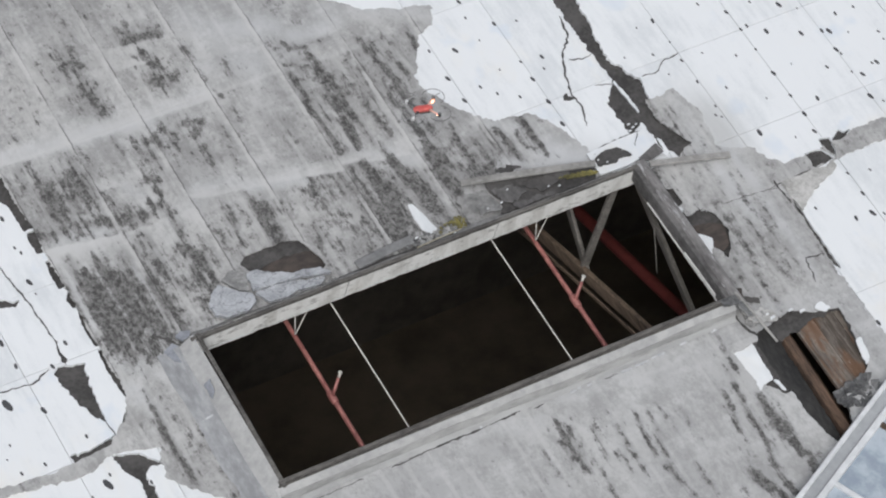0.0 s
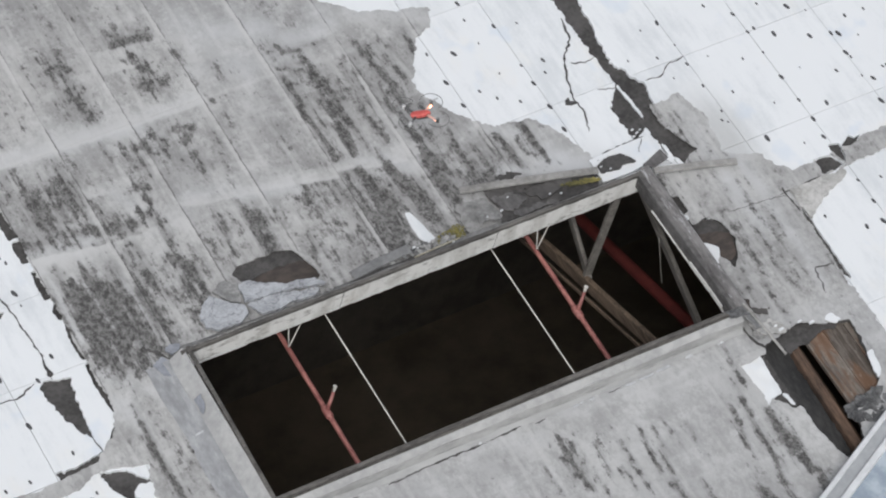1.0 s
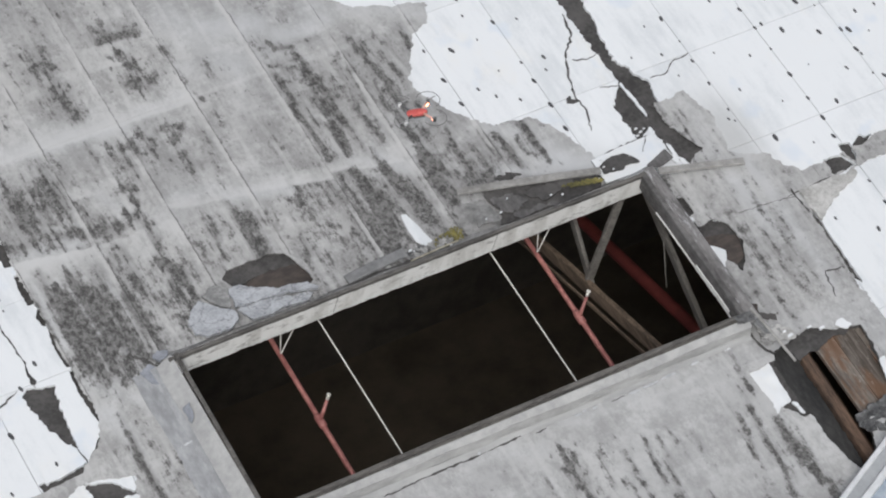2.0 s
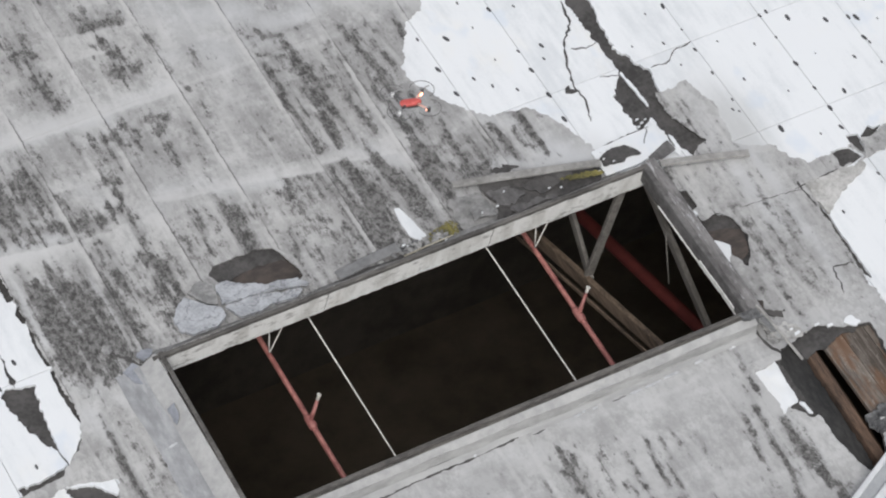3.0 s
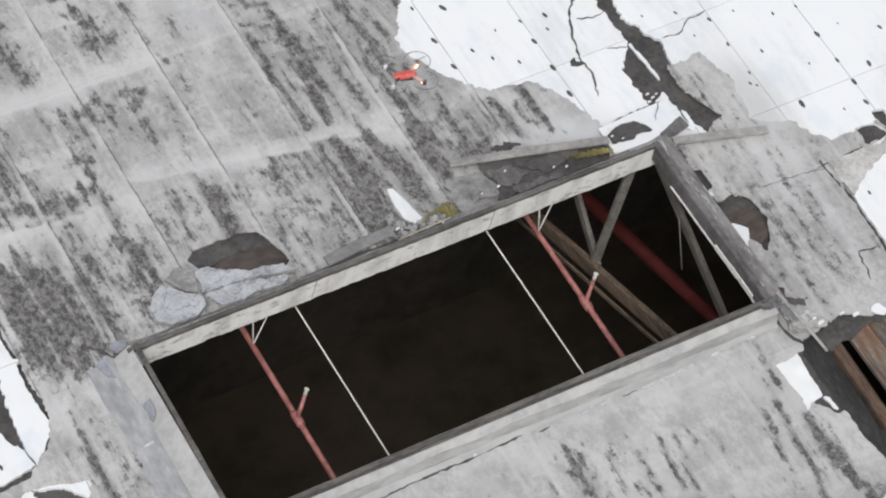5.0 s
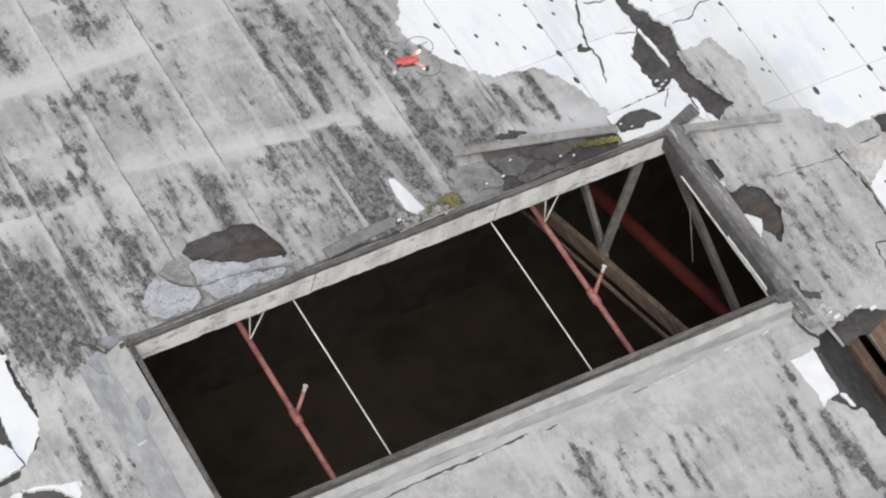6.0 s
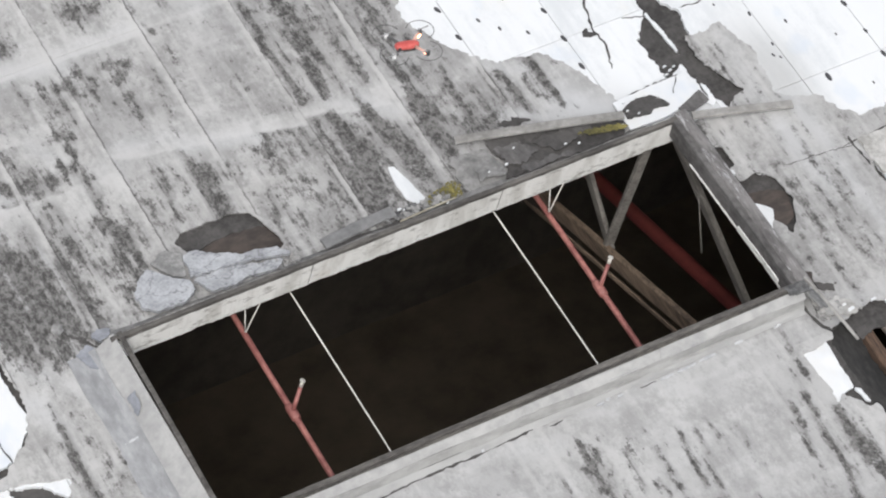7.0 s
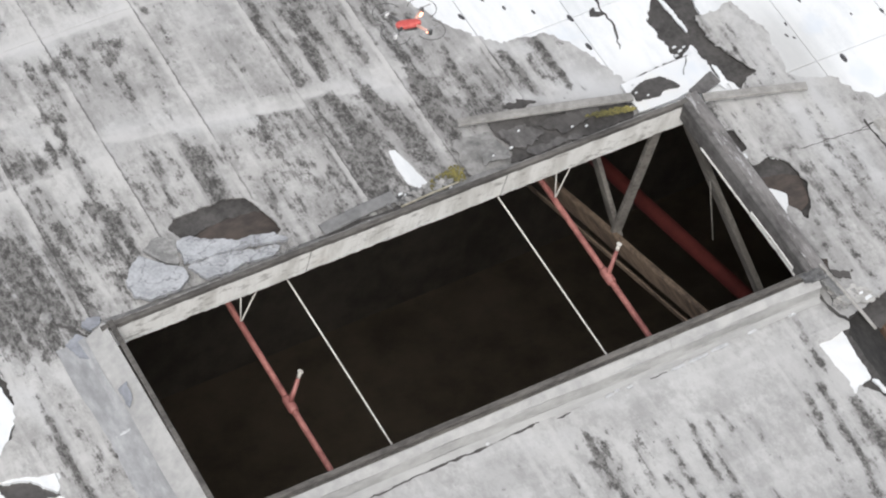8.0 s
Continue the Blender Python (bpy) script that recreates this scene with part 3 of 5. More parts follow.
STREAKS_COURSE_MIDDLE = [
    (1.71, 1.22, 1.75, 1.01, 0.021, 0.6), (1.3, 0.96, 1.35, 0.82, 0.049, 0.4), (1.29, 0.82, 1.3, 0.73, 0.028, 0.4), (1.16, 0.56, 1.14, 0.43, 0.021, 0.5), (1.52, 0.86, 1.56, 0.51, 0.018, 0.6),
    (1.55, 0.63, 1.54, 0.25, 0.021, 0.7), (1.7, 0.87, 1.73, 0.71, 0.042, 0.95), (1.72, 0.72, 1.73, 0.53, 0.046, 0.95), (1.7, 0.54, 1.68, 0.37, 0.046, 0.9), (1.61, 0.35, 1.67, 0.21, 0.046, 0.8),
    (1.89, 0.9, 1.93, 0.62, 0.039, 0.95), (1.91, 0.72, 1.93, 0.48, 0.028, 0.8), (2.2, 0.97, 2.14, 0.57, 0.039, 0.9), (2.2, 0.78, 2.23, 0.63, 0.039, 0.9), (2.15, 0.56, 2.17, 0.35, 0.025, 0.7),
    (2.38, 0.8, 2.38, 0.51, 0.028, 0.7),
]
STREAKS_COURSE_MIDDLE_LOWER = [
    (2.38, 0.51, 2.47, 0.47, 0.028, 0.8), (2.41, 0.93, 2.39, 0.74, 0.021, 0.6), (1.97, 0.56, 1.99, 0.31, 0.035, 0.6), (1.96, 0.33, 2.02, 0.16, 0.028, 0.5), (0.91, 0.81, 0.89, 0.59, 0.035, 0.6),
    (2.595, 0.84, 2.60, 0.60, 0.030, 0.85), (2.56, 0.60, 2.56, 0.45, 0.024, 0.6), (2.686, 0.76, 2.70, 0.47, 0.028, 0.85), (2.87, 0.76, 2.884, 0.45, 0.032, 0.95), (2.78, 0.70, 2.79, 0.55, 0.02, 0.6), (2.50, 0.72, 2.49, 0.55, 0.02, 0.6), (2.92, 0.52, 2.95, 0.39, 0.018, 0.6),
]
STREAKS_LEFT = [
    (-0.424, 1.00, -0.428, 0.76, 0.028, 0.75), (-0.267, 0.89, -0.235, 0.76, 0.030, 0.85), (-0.405, 0.80, -0.413, 0.24, 0.056, 0.95), (-0.225, 0.74, -0.215, 0.16, 0.060, 1.05), (-0.14, 0.62, -0.13, 0.18, 0.034, 0.9),
    (-0.035, 0.60, -0.015, 0.16, 0.046, 1.0), (-0.47, 0.60, -0.46, 0.25, 0.022, 0.6), (-0.33, 0.45, -0.32, 0.14, 0.035, 0.75), (0.286, 0.77, 0.319, 0.62, 0.038, 0.9), (0.262, 0.56, 0.30, 0.36, 0.040, 0.8),
    (0.08, 0.75, 0.14, 0.45, 0.035, 0.5), (0.36, 0.62, 0.36, 0.42, 0.025, 0.7),
]
STREAKS_BELOW = [
    (1.842, -1.47, 1.835, -1.60, 0.030, 0.75), (1.855, -1.60, 1.85, -1.88, 0.055, 0.9), (1.80, -1.62, 1.80, -1.78, 0.025, 0.75), (1.657, -1.63, 1.661, -1.88, 0.018, 0.75), (2.036, -1.63, 2.0, -1.86, 0.024, 0.75),
    (2.01, -1.78, 2.0, -1.86, 0.028, 0.6), (2.337, -1.68, 2.303, -2.0, 0.018, 0.85), (2.419, -1.69, 2.362, -2.02, 0.020, 0.8), (2.505, -1.64, 2.515, -1.76, 0.022, 0.75), (2.519, -1.86, 2.50, -2.05, 0.020, 0.5),
    (2.19, -1.68, 2.16, -2.07, 0.034, 0.42), (3.156, -1.38, 3.08, -1.67, 0.03, 0.4), (2.94, -1.82, 2.88, -2.05, 0.026, 0.65), (1.64, -1.51, 1.65, -1.65, 0.02, 0.35), (1.75, -1.70, 1.74, -1.95, 0.022, 0.4),
]
STREAKS_RIGHT = [
    (3.953, -0.207, 3.926, -0.413, 0.028, 0.6), (3.825, -0.342, 3.802, -0.476, 0.016, 0.5), (3.92, -0.50, 3.925, -0.60, 0.05, 0.5), (3.88, -0.55, 3.785, -0.99, 0.04, 0.3), (3.62, -0.10, 3.607, -0.29, 0.03, 0.35),
    (3.89, 0.37, 3.92, 0.19, 0.05, 0.4), (3.70, -0.20, 3.72, -0.40, 0.022, 0.3), (3.72, -0.85, 3.66, -1.15, 0.03, 0.3), (3.90, -0.85, 3.84, -1.12, 0.022, 0.3),
]
STREAKS_LOWER = [
    (2.32, -2.12, 2.36, -2.35, 0.034, 0.6), (2.5, -2.16, 2.5, -2.34, 0.029, 0.5), (3.15, -1.37, 3.11, -1.65, 0.025, 0.6), (3.04, -1.76, 2.96, -2.49, 0.034, 0.75), (3.15, -1.86, 3.21, -2.38, 0.038, 0.6),
    (2.87, -2.17, 2.83, -2.57, 0.038, 0.6), (1.91, -1.9, 1.9, -2.13, 0.03, 0.5), (3.22, -2.09, 3.16, -2.59, 0.045, 0.5), (2.1, -1.87, 2.1, -2.06, 0.025, 0.6), (2.63, -1.75, 2.62, -2.0, 0.02, 0.6),
]
STREAKS_BESIDE = [
    (-0.2, 0.22, -0.22, 0.06, 0.05, 0.5), (-0.3, 0.2, -0.31, 0.02, 0.042, 0.5), (-0.4, 0.2, -0.42, 0.02, 0.06, 0.5), (-0.26, 0.30, -0.24, 0.13, 0.05, 0.6),
    (-0.39, 0.30, -0.4, 0.13, 0.06, 0.6), (-0.435, -0.17, -0.46, -0.45, 0.028, 1.0),
    (-0.475, -0.50, -0.45, -0.92, 0.03, 0.9), (-0.36, 0.0, -0.30, -0.9, 0.05, 0.35), (-0.22, -0.2, -0.24, -1.1, 0.06, 0.4), (-0.52, -0.3, -0.40, -0.75, 0.03, 0.4), (-0.50, 1.22, 0.18, 1.12, 0.055, 0.65),
]
STREAKS_FAR_SIDE = [
    (3.66, -0.11, 3.62, -0.52, 0.084, 0.34), (3.79, -0.3, 3.74, -0.78, 0.084, 0.38), (3.91, -0.53, 3.82, -0.99, 0.092, 0.34), (3.54, -0.86, 3.6, -1.21, 0.076, 0.30),
    (3.61, 0.04, 3.56, -0.2, 0.05, 0.30), (3.97, -0.09, 3.98, -0.3, 0.042, 0.30), (4.15, -0.38, 4.1, -0.74, 0.05, 0.30),
]
STREAKS_CORNERS = [
    (3.15, -1.89, 3.13, -2.19, 0.034, 1.08), (3.16, -2.06, 3.18, -2.36, 0.038, 1.08), (3.04, -2.1, 3.02, -2.29, 0.029, 0.6), (3.21, -2.38, 3.18, -2.6, 0.038, 1.08),
    (2.81, -2.42, 2.88, -2.59, 0.059, 1.08), (2.96, -2.54, 2.99, -2.66, 0.042, 0.94), (3.79, 0.56, 3.74, 0.36, 0.042, 0.5), (3.97, 0.54, 3.99, 0.39, 0.042, 0.5),
    (3.93, 0.36, 3.9, 0.05, 0.05, 0.35), (3.84, 0.46, 3.88, 0.12, 0.09, 0.45), (3.46, 0.09, 3.5, -0.15, 0.042, 0.5), (3.76, -0.1, 3.71, -0.61, 0.092, 0.15),
]
WASHED_BESIDE = [
    (-0.305, 0.78, -0.296, 0.40, 0.014, 0.5), (-0.085, 0.76, -0.069, 0.36, 0.014, 0.45), (-0.505, 1.03, -0.51, 0.40, 0.022, 0.7),
    (4.05, 0.20, 4.07, -0.42, 0.055, 0.7), (4.06, -0.42, 4.03, -1.18, 0.05, 0.6),
    (-0.17, 0.02, -0.1, -0.53, 0.067, 0.5), (-0.51, -0.11, -0.45, -0.29, 0.067, 0.6), (-0.22, -0.4, -0.08, -0.87, 0.05, 0.4),
]
WASHED_UPPER = [
    (-0.51, 1.92, 0.54, 1.83, 0.059, 0.7), (1.2, 2.48, 1.41, 1.94, 0.126, 0.6), (0.87, 1.06, 1.29, 0.92, 0.042, 0.7), (0.15, 1.39, 0.22, 1.27, 0.042, 0.5),
    (1.91, 0.9, 2.04, 0.78, 0.059, 0.7), (1.73, 0.97, 1.89, 0.86, 0.038, 0.6), (2.84, 0.42, 3.17, 0.22, 0.092, 0.7), (-0.52, 0.15, -0.16, -0.26, 0.07, 0.4),
    (-0.47, 1.11, -0.12, 1.07, 0.05, 0.6),
]
WASHED_LOWER = [
    (2.60, 0.88, 2.84, 0.72, 0.04, 0.6), (2.92, 0.44, 3.10, 0.28, 0.10, 1.0), (2.55, 0.47, 2.85, 0.38, 0.04, 0.7), (1.34, 2.36, 1.70, 2.22, 0.09, 0.8), (1.78, 2.08, 2.13, 2.08, 0.06, 0.7),
    (0.14, 1.86, 1.01, 1.86, 0.045, 0.6), (0.56, 1.14, 0.78, 1.13, 0.05, 0.5), (0.78, 1.13, 1.29, 0.92, 0.035, 0.6),
    (1.05, 2.1, 1.8, 1.93, 0.059, 0.4), (-0.33, 1.15, -0.24, 1.0, 0.05, 0.5), (3.9, -0.17, 3.91, -0.6, 0.067, 0.7), (0.24, 0.88, 0.63, 1.17, 0.084, 0.3),
    (3.96, 0.46, 3.9, 0.05, 0.092, 0.5), (2.04, 2.21, 2.75, 1.87, 0.076, 0.5), (0.0, -0.05, 0.04, -0.57, 0.084, 0.5), (1.94, -1.33, 2.45, -1.36, 0.067, 0.5),
    (1.08, -1.28, 1.75, -1.43, 0.067, 0.5),
]


def along(x, y, rows):
    """How much of a set of streaks lies on each place, from 0 to 1."""
    v = np.zeros_like(x)
    wx, wy = x + 0.012 * wander(x * 14, y * 5, 61), y + 0.03 * wander(x * 9, y * 6, 62)
    for ax, ay, bx, by, w, amount in rows:
        ex, ey = bx - ax, by - ay
        t = np.clip(((wx - ax) * ex + (wy - ay) * ey) / (ex * ex + ey * ey + 1e-9), 0, 1)
        d2 = (wx - ax - t * ex) ** 2 + ((wy - ay - t * ey) * 0.7) ** 2
        v = np.maximum(v, amount * np.maximum(np.exp(-d2 / (1.3 * w * w)), 0.42 * np.exp(-d2 / (6.5 * w * w))))
    return v


def soil_at(x, y):
    v = along(x, y, STREAKS_TOP_LEFT + STREAKS_TOP_LEFT_LOWER + STREAKS_TOP_MIDDLE + STREAKS_TOP_MIDDLE_LOWER + STREAKS_COURSE_LEFT + STREAKS_COURSE_LEFT_LOWER + STREAKS_COURSE_MIDDLE + STREAKS_COURSE_MIDDLE_LOWER + STREAKS_LEFT + STREAKS_BELOW + STREAKS_RIGHT + STREAKS_LOWER + STREAKS_BESIDE
              + [(*r[:5], r[5] * 0.6) for r in STREAKS_FAR_SIDE] + STREAKS_CORNERS)
    up = np.clip((y + 0.1) / 0.2, 0, 1) * np.clip((3.2 - x) / 0.2, 0, 1)      # the upper slope is dirtier all over, most of all its lowest course
    v = v + 0.13 * up + 0.16 * up * np.clip((1.1 - y) / 0.3, 0, 1) + 0.05 * up * np.clip((x - 1.5) / 0.2, 0, 1) - 0.13 * up * np.clip((x - 2.25) / 0.2, 0, 1) + 0.08 * up * np.clip((0.1 - x) / 0.2, 0, 1)
    v = v + 0.16 * np.clip((x - 3.3) / 0.2, 0, 1) * np.clip((0.2 - y) / 0.2, 0, 1) + 0.02 * np.clip((-1.4 - y) / 0.1, 0, 1)
    far = np.maximum(np.maximum(-1.6 - x, x - 5.6), np.maximum(-2.9 - y, y - 3.1))
    return v + 0.2 * np.clip(far / 0.3, 0, 1)


def wash_at(x, y):
    clean = 0.31 * np.clip((-1.25 - y) / 0.1, 0, 1) + 0.10 * np.clip((0.02 - x) / 0.1, 0, 1) * np.clip((0.06 - y) / 0.15, 0, 1) + 0.08 * np.clip((x - 3.35) / 0.1, 0, 1)
    return np.clip(np.maximum(along(x, y, WASHED_UPPER + WASHED_LOWER + WASHED_BESIDE), clean), 0, 1)


# courses of felt: from x, to x, height of the lower edge at both, how far the pale lap reaches up (or down), amount
LAPS = [
    (-0.62, 1.05, 1.856, 1.795, 0.17, 0.9), (1.05, 2.20, 1.825, 1.785, 0.13, 0.45), (-0.56, -0.03, 1.125, 1.035, -0.28, 1.0), (-0.02, 0.507, 1.02, 1.03, -0.15, 0.5),
    (0.507, 1.033, 1.085, 0.985, 0.10, 0.8), (1.033, 1.56, 1.000, 0.880, 0.11, 0.85), (1.56, 2.04, 0.935, 0.805, 0.10, 0.9), (1.97, 2.20, 0.86, 0.83, 0.21, 0.7),
    (0.52, 0.80, 2.29, 2.27, 0.16, 0.5), (0.55, 1.0, 2.49, 2.44, -0.12, 0.5), (-0.02, 0.30, 1.42, 1.36, 0.13, 0.6), (1.05, 1.5, 2.15, 2.10, 0.25, 0.5),
]


def lap_at(x, y):
    """Pale laps at the courses' edges, sharp on one side and fading on the other."""
    v = np.zeros_like(x)
    wy = y + 0.010 * wander(x * 12, y * 6, 71) + 0.006 * wander(x * 40, y * 20, 72)
    for xa, xb, ya, yb, reach, amount in LAPS:
        f = np.clip((x - xa) / (xb - xa), 0, 1)
        d = (wy - ya - f * (yb - ya)) * np.sign(reach)
        near = np.clip((np.minimum(x - xa, xb - x) + 0.004 * wander(x * 9, y * 30, 73)) / 0.012 + 0.5, 0, 1)
        v = np.maximum(v, amount * near * np.clip(d / 0.014 + 0.5, 0, 1) * np.clip(1.15 - d / abs(reach) + 0.25 * wander(x * 7, y * 9, 74), 0, 1))
    return v


def seam_at(x, y):
    return np.clip((y + 0.05) / 0.1, 0, 1) * np.clip((3.0 - x) / 0.1, 0, 1)


def off_opening(x, y, margin):
    x0, x1, y0, y1 = OPENING
    dx, dy = np.maximum(x0 - margin - x, x - x1 - margin), np.maximum(y0 - margin - y, y - y1 - margin)
    return np.maximum(dx, dy)


def grey_solid(x, y):
    s = inside(x, y, GREY) + ragged(x, y)
    for k, hole in enumerate(GREY_HOLES):
        s = np.minimum(s, -inside(x, y, hole) + ragged(x, y, 0.55, 11 + k))
    return np.minimum(s, off_opening(x, y, 0.02))


def white_solid(x, y):
    s = np.full(x.shape, 1.0)
    for k, (hole, jag) in enumerate(WHITE_HOLES):
        s = np.minimum(s, -inside(x, y, hole) + ragged(x, y, jag, 31 + k) - (0.035 if hole is BROKEN_CORNER else 0.0))
    return np.minimum(s, off_opening(x, y, 0.02))


def grey_height(x, y):
    return 0.009 + 0.003 * wander(x * 2.2, y * 1.6, 2) + 0.0022 * wander(x * 9, y * 4, 4) + 0.001 * wander(x * 30, y * 30, 8)


def white_height(x, y):
    return 0.0015 * wander(x * 1.7, y * 1.7, 6)


# ---------------------------------------------------------------- building under the roof
def world_box(x0, x1, y0, y1, z0, z1, name, mat, label, category, slope=False):
    """A wall or floor that stands upright in the world; slope: its top follows the roof."""
    bm = box(x0, x1, y0, y1, z0, z1)
    if slope:
        for v in bm.verts:
            if v.co.z > (z0 + z1) / 2:
                v.co.z = v.co.y * math.tan(radians(PITCH)) - 0.11
    return single(name, bm, mat, label, category, "structure", m=Matrix.Identity(4))


X0, X1 = EXTENT[0], EXTENT[1]
Y0, Y1 = EXTENT[2] * math.cos(radians(PITCH)), EXTENT[3] * math.cos(radians(PITCH))
GROUND = -9.0
ground = mesh_of("ground", [(-900, -900, GROUND), (900, -900, GROUND), (900, 900, GROUND), (-900, 900, GROUND)], [(0, 1, 2, 3)])
single("ground", ground, M_GROUND, "flat grey asphalt yard that reaches the horizon", "ground", "structure", m=Matrix.Identity(4))
world_box(X0 + 0.3, X1 - 0.3, Y0 + 0.3, Y1 - 0.3, GROUND, GROUND + 0.1, "floor", M_FLOOR, "dark dirty concrete floor deep inside the warehouse", "floor")
world_box(X0, X1, Y0, Y0 + 0.3, GROUND, 0, "wall_south", M_WALL, "plain rendered warehouse wall below the roof's low edge", "wall", True)
world_box(X0, X1, Y1 - 0.3, Y1, GROUND, 0, "wall_north", M_WALL, "plain rendered warehouse wall below the roof's high edge", "wall", True)
world_box(X0, X0 + 0.3, Y0 + 0.3, Y1 - 0.3, GROUND, 0, "wall_west", M_WALL, "plain rendered warehouse side wall under the sloping roof", "wall", True)
world_box(X1 - 0.3, X1, Y0 + 0.3, Y1 - 0.3, GROUND, 0, "wall_east", M_WALL, "plain rendered warehouse side wall under the sloping roof", "wall", True)

# ---------------------------------------------------------------- roof light: curb and boards
x0, x1, y0, y1 = OPENING
curb = thing("skylight_curb", "open timber roof light curb with peeling white boards and dark rims", "skylight curb")
part("far_board", beam((x0 - 0.03, y1 + 0.022, 0.017), (x1 + 0.03, y1 + 0.022, 0.017), 0.04, 0.178, 0.004, 0.0, 1, 0.013, 0.015), M_PAINT, curb, "white-painted board with peeling patches")
part("far_rim", beam((x0 - 0.03, y1 + 0.012, 0.108), (x1 + 0.06, y1 + 0.012, 0.111), 0.026, 0.032, 0.003, 0.004, 2, 0.012, 0.02), M_BROWNRIM, curb, "dark weathered rim")
part("near_board", beam((x0, y0 - 0.022, 0.008), (x1, y0 - 0.022, 0.008), 0.04, 0.17, 0.004, 0.0, 3), M_PAINT, curb)
part("near_rim", beam((x0 - 0.02, y0 - 0.001, 0.126), (x1 - 0.02, y0 - 0.001, 0.126), 0.030, 0.018, 0.003, 0.004, 4), M_BROWNRIM, curb, "dark weathered rim")
part("near_lip", beam((x0 - 0.03, y0 - 0.023, 0.116), (x1 - 0.02, y0 - 0.023, 0.116), 0.018, 0.014, 0.003, 0.003, 14), M_RIM, curb)
part("left_board", beam((x0 - 0.022, y0 - 0.04, 0.008), (x0 - 0.022, y1, 0.008), 0.04, 0.17, 0.004, 0.0, 5), M_PAINT, curb)
part("left_rim", beam((x0 + 0.006, y0 - 0.04, 0.128), (x0 + 0.022, y1 + 0.03, 0.128), 0.026, 0.018, 0.003, 0.003, 6), M_BROWNRIM, curb, "dark weathered rim")

for k, x in enumerate((1.105, 2.235)):
    part("board_joint", beam((x + 0.012, y1 + 0.0015, 0.125), (x - 0.012, y1 + 0.0015, -0.065), 0.006, 0.002, 0, 0, 100 + k), M_RIM, curb, "dark open joint")


def flashing(profile, along, start, end, name, mat, label=""):
    """A skirt of felt folded over the curb: the profile (distance outwards, height) swept along one side."""
    n = max(2, int(abs(end - start) / 0.05))
    verts, faces = [], []
    for i in range(n + 1):
        s = start + (end - start) * i / n
        for k, (d, h) in enumerate(profile):
            d2 = d + 0.008 * float(wander(np.array(s * 5.0), np.array(k * 1.3), 3)) * (k > 1)
            h2 = h + 0.006 * float(wander(np.array(s * 7.0), np.array(k * 2.1), 5)) * (k > 0)
            verts.append((s, y0 - d2, h2) if along == "near" else (x0 - d2, s, h2) if along == "left" else (s, y1 + d2, h2) if along == "far" else (x1 + d2, s, h2))
    k = len(profile)
    for i in range(n):
        for j in range(k - 1):
            faces.append((i * k + j, i * k + j + 1, (i + 1) * k + j + 1, (i + 1) * k + j))
    bm = bmesh.new()
    bm.from_mesh(mesh_of(name, verts, faces))
    bmesh.ops.recalc_face_normals(bm, faces=bm.faces)
    bmesh.ops.solidify(bm, geom=bm.faces[:], thickness=0.004)
    return part(name, bm, mat, curb, label)


flashing([(0.030, 0.120), (0.040, 0.117), (0.074, 0.097), (0.078, 0.090)], "near", -0.06, 3.34, "near_cap", M_CAP, "pale painted felt cap over the curb")
flashing([(0.076, 0.092), (0.084, 0.062), (0.092, 0.036), (0.096, 0.030)], "near", -0.07, 3.335, "near_riser", M_RISER, "grey-green felt upstand, shadow band toned into its colour")
flashing([(0.094, 0.032), (0.108, 0.021), (0.124, 0.014)], "near", -0.08, 3.33, "near_flashing", M_SKIRT, "grey felt skirt folded over the curb")
flashing([(0.004, 0.124), (0.022, 0.118), (0.098, 0.046), (0.100, 0.040)], "left", -1.28, 0.04, "left_cap", M_CAP, "pale painted felt cap over the curb")
flashing([(0.096, 0.040), (0.14, 0.024), (0.20, 0.018), (0.25, 0.012)], "left", -1.34, 0.05, "left_flashing", M_FLASH, "grey felt skirt folded over the curb")
flashing([(0.034, 0.110), (0.040, 0.095), (0.052, 0.045), (0.11, 0.016)], "far", -0.05, 3.2, "far_flashing", M_CRUMPLE)
for k, x in enumerate((1.645, 2.45)):
    part("cap_joint", beam((x + 0.012, y0 - 0.036, 0.1215), (x - 0.004, y0 - 0.077, 0.0965), 0.004, 0.003, 0, 0, 104 + k), M_RISER, curb, "fine joint in the felt cap")
part("right_board", beam((x1 + 0.01, y0 - 0.02, 0.062), (x1 + 0.01, y1 + 0.03, 0.062), 0.05, 0.13, 0.005, 0.0, 7), M_SLATE, curb, "dark weathered board, bare wood")
part("right_lining", beam((x1 - 0.022, y0 + 0.03, 0.006), (x1 - 0.022, y1 - 0.22, 0.010), 0.006, 0.013, 0.001, 0.006, 8, 0.012, 0.02), M_PAINT, curb, "warped lining strip with white peeling paint")
part("right_lining", beam((x1 - 0.026, y0 + 0.10, 0.034), (x1 - 0.024, y1 - 0.70, 0.026), 0.006, 0.040, 0.001, 0.004, 18, 0.030, 0.015), M_PAINT, curb, "broken lining strip with white peeling paint")
part("right_cap", beam((x1 + 0.055, y0 - 0.03, 0.118), (x1 + 0.055, y1 + 0.04, 0.122), 0.07, 0.03, 0.004, 0.0, 9), M_FLAKED, curb, "dark board with scraped pale paint flecks and sunlit spots in its colour")

# ---------------------------------------------------------------- pipes, conduits and timbers under the opening


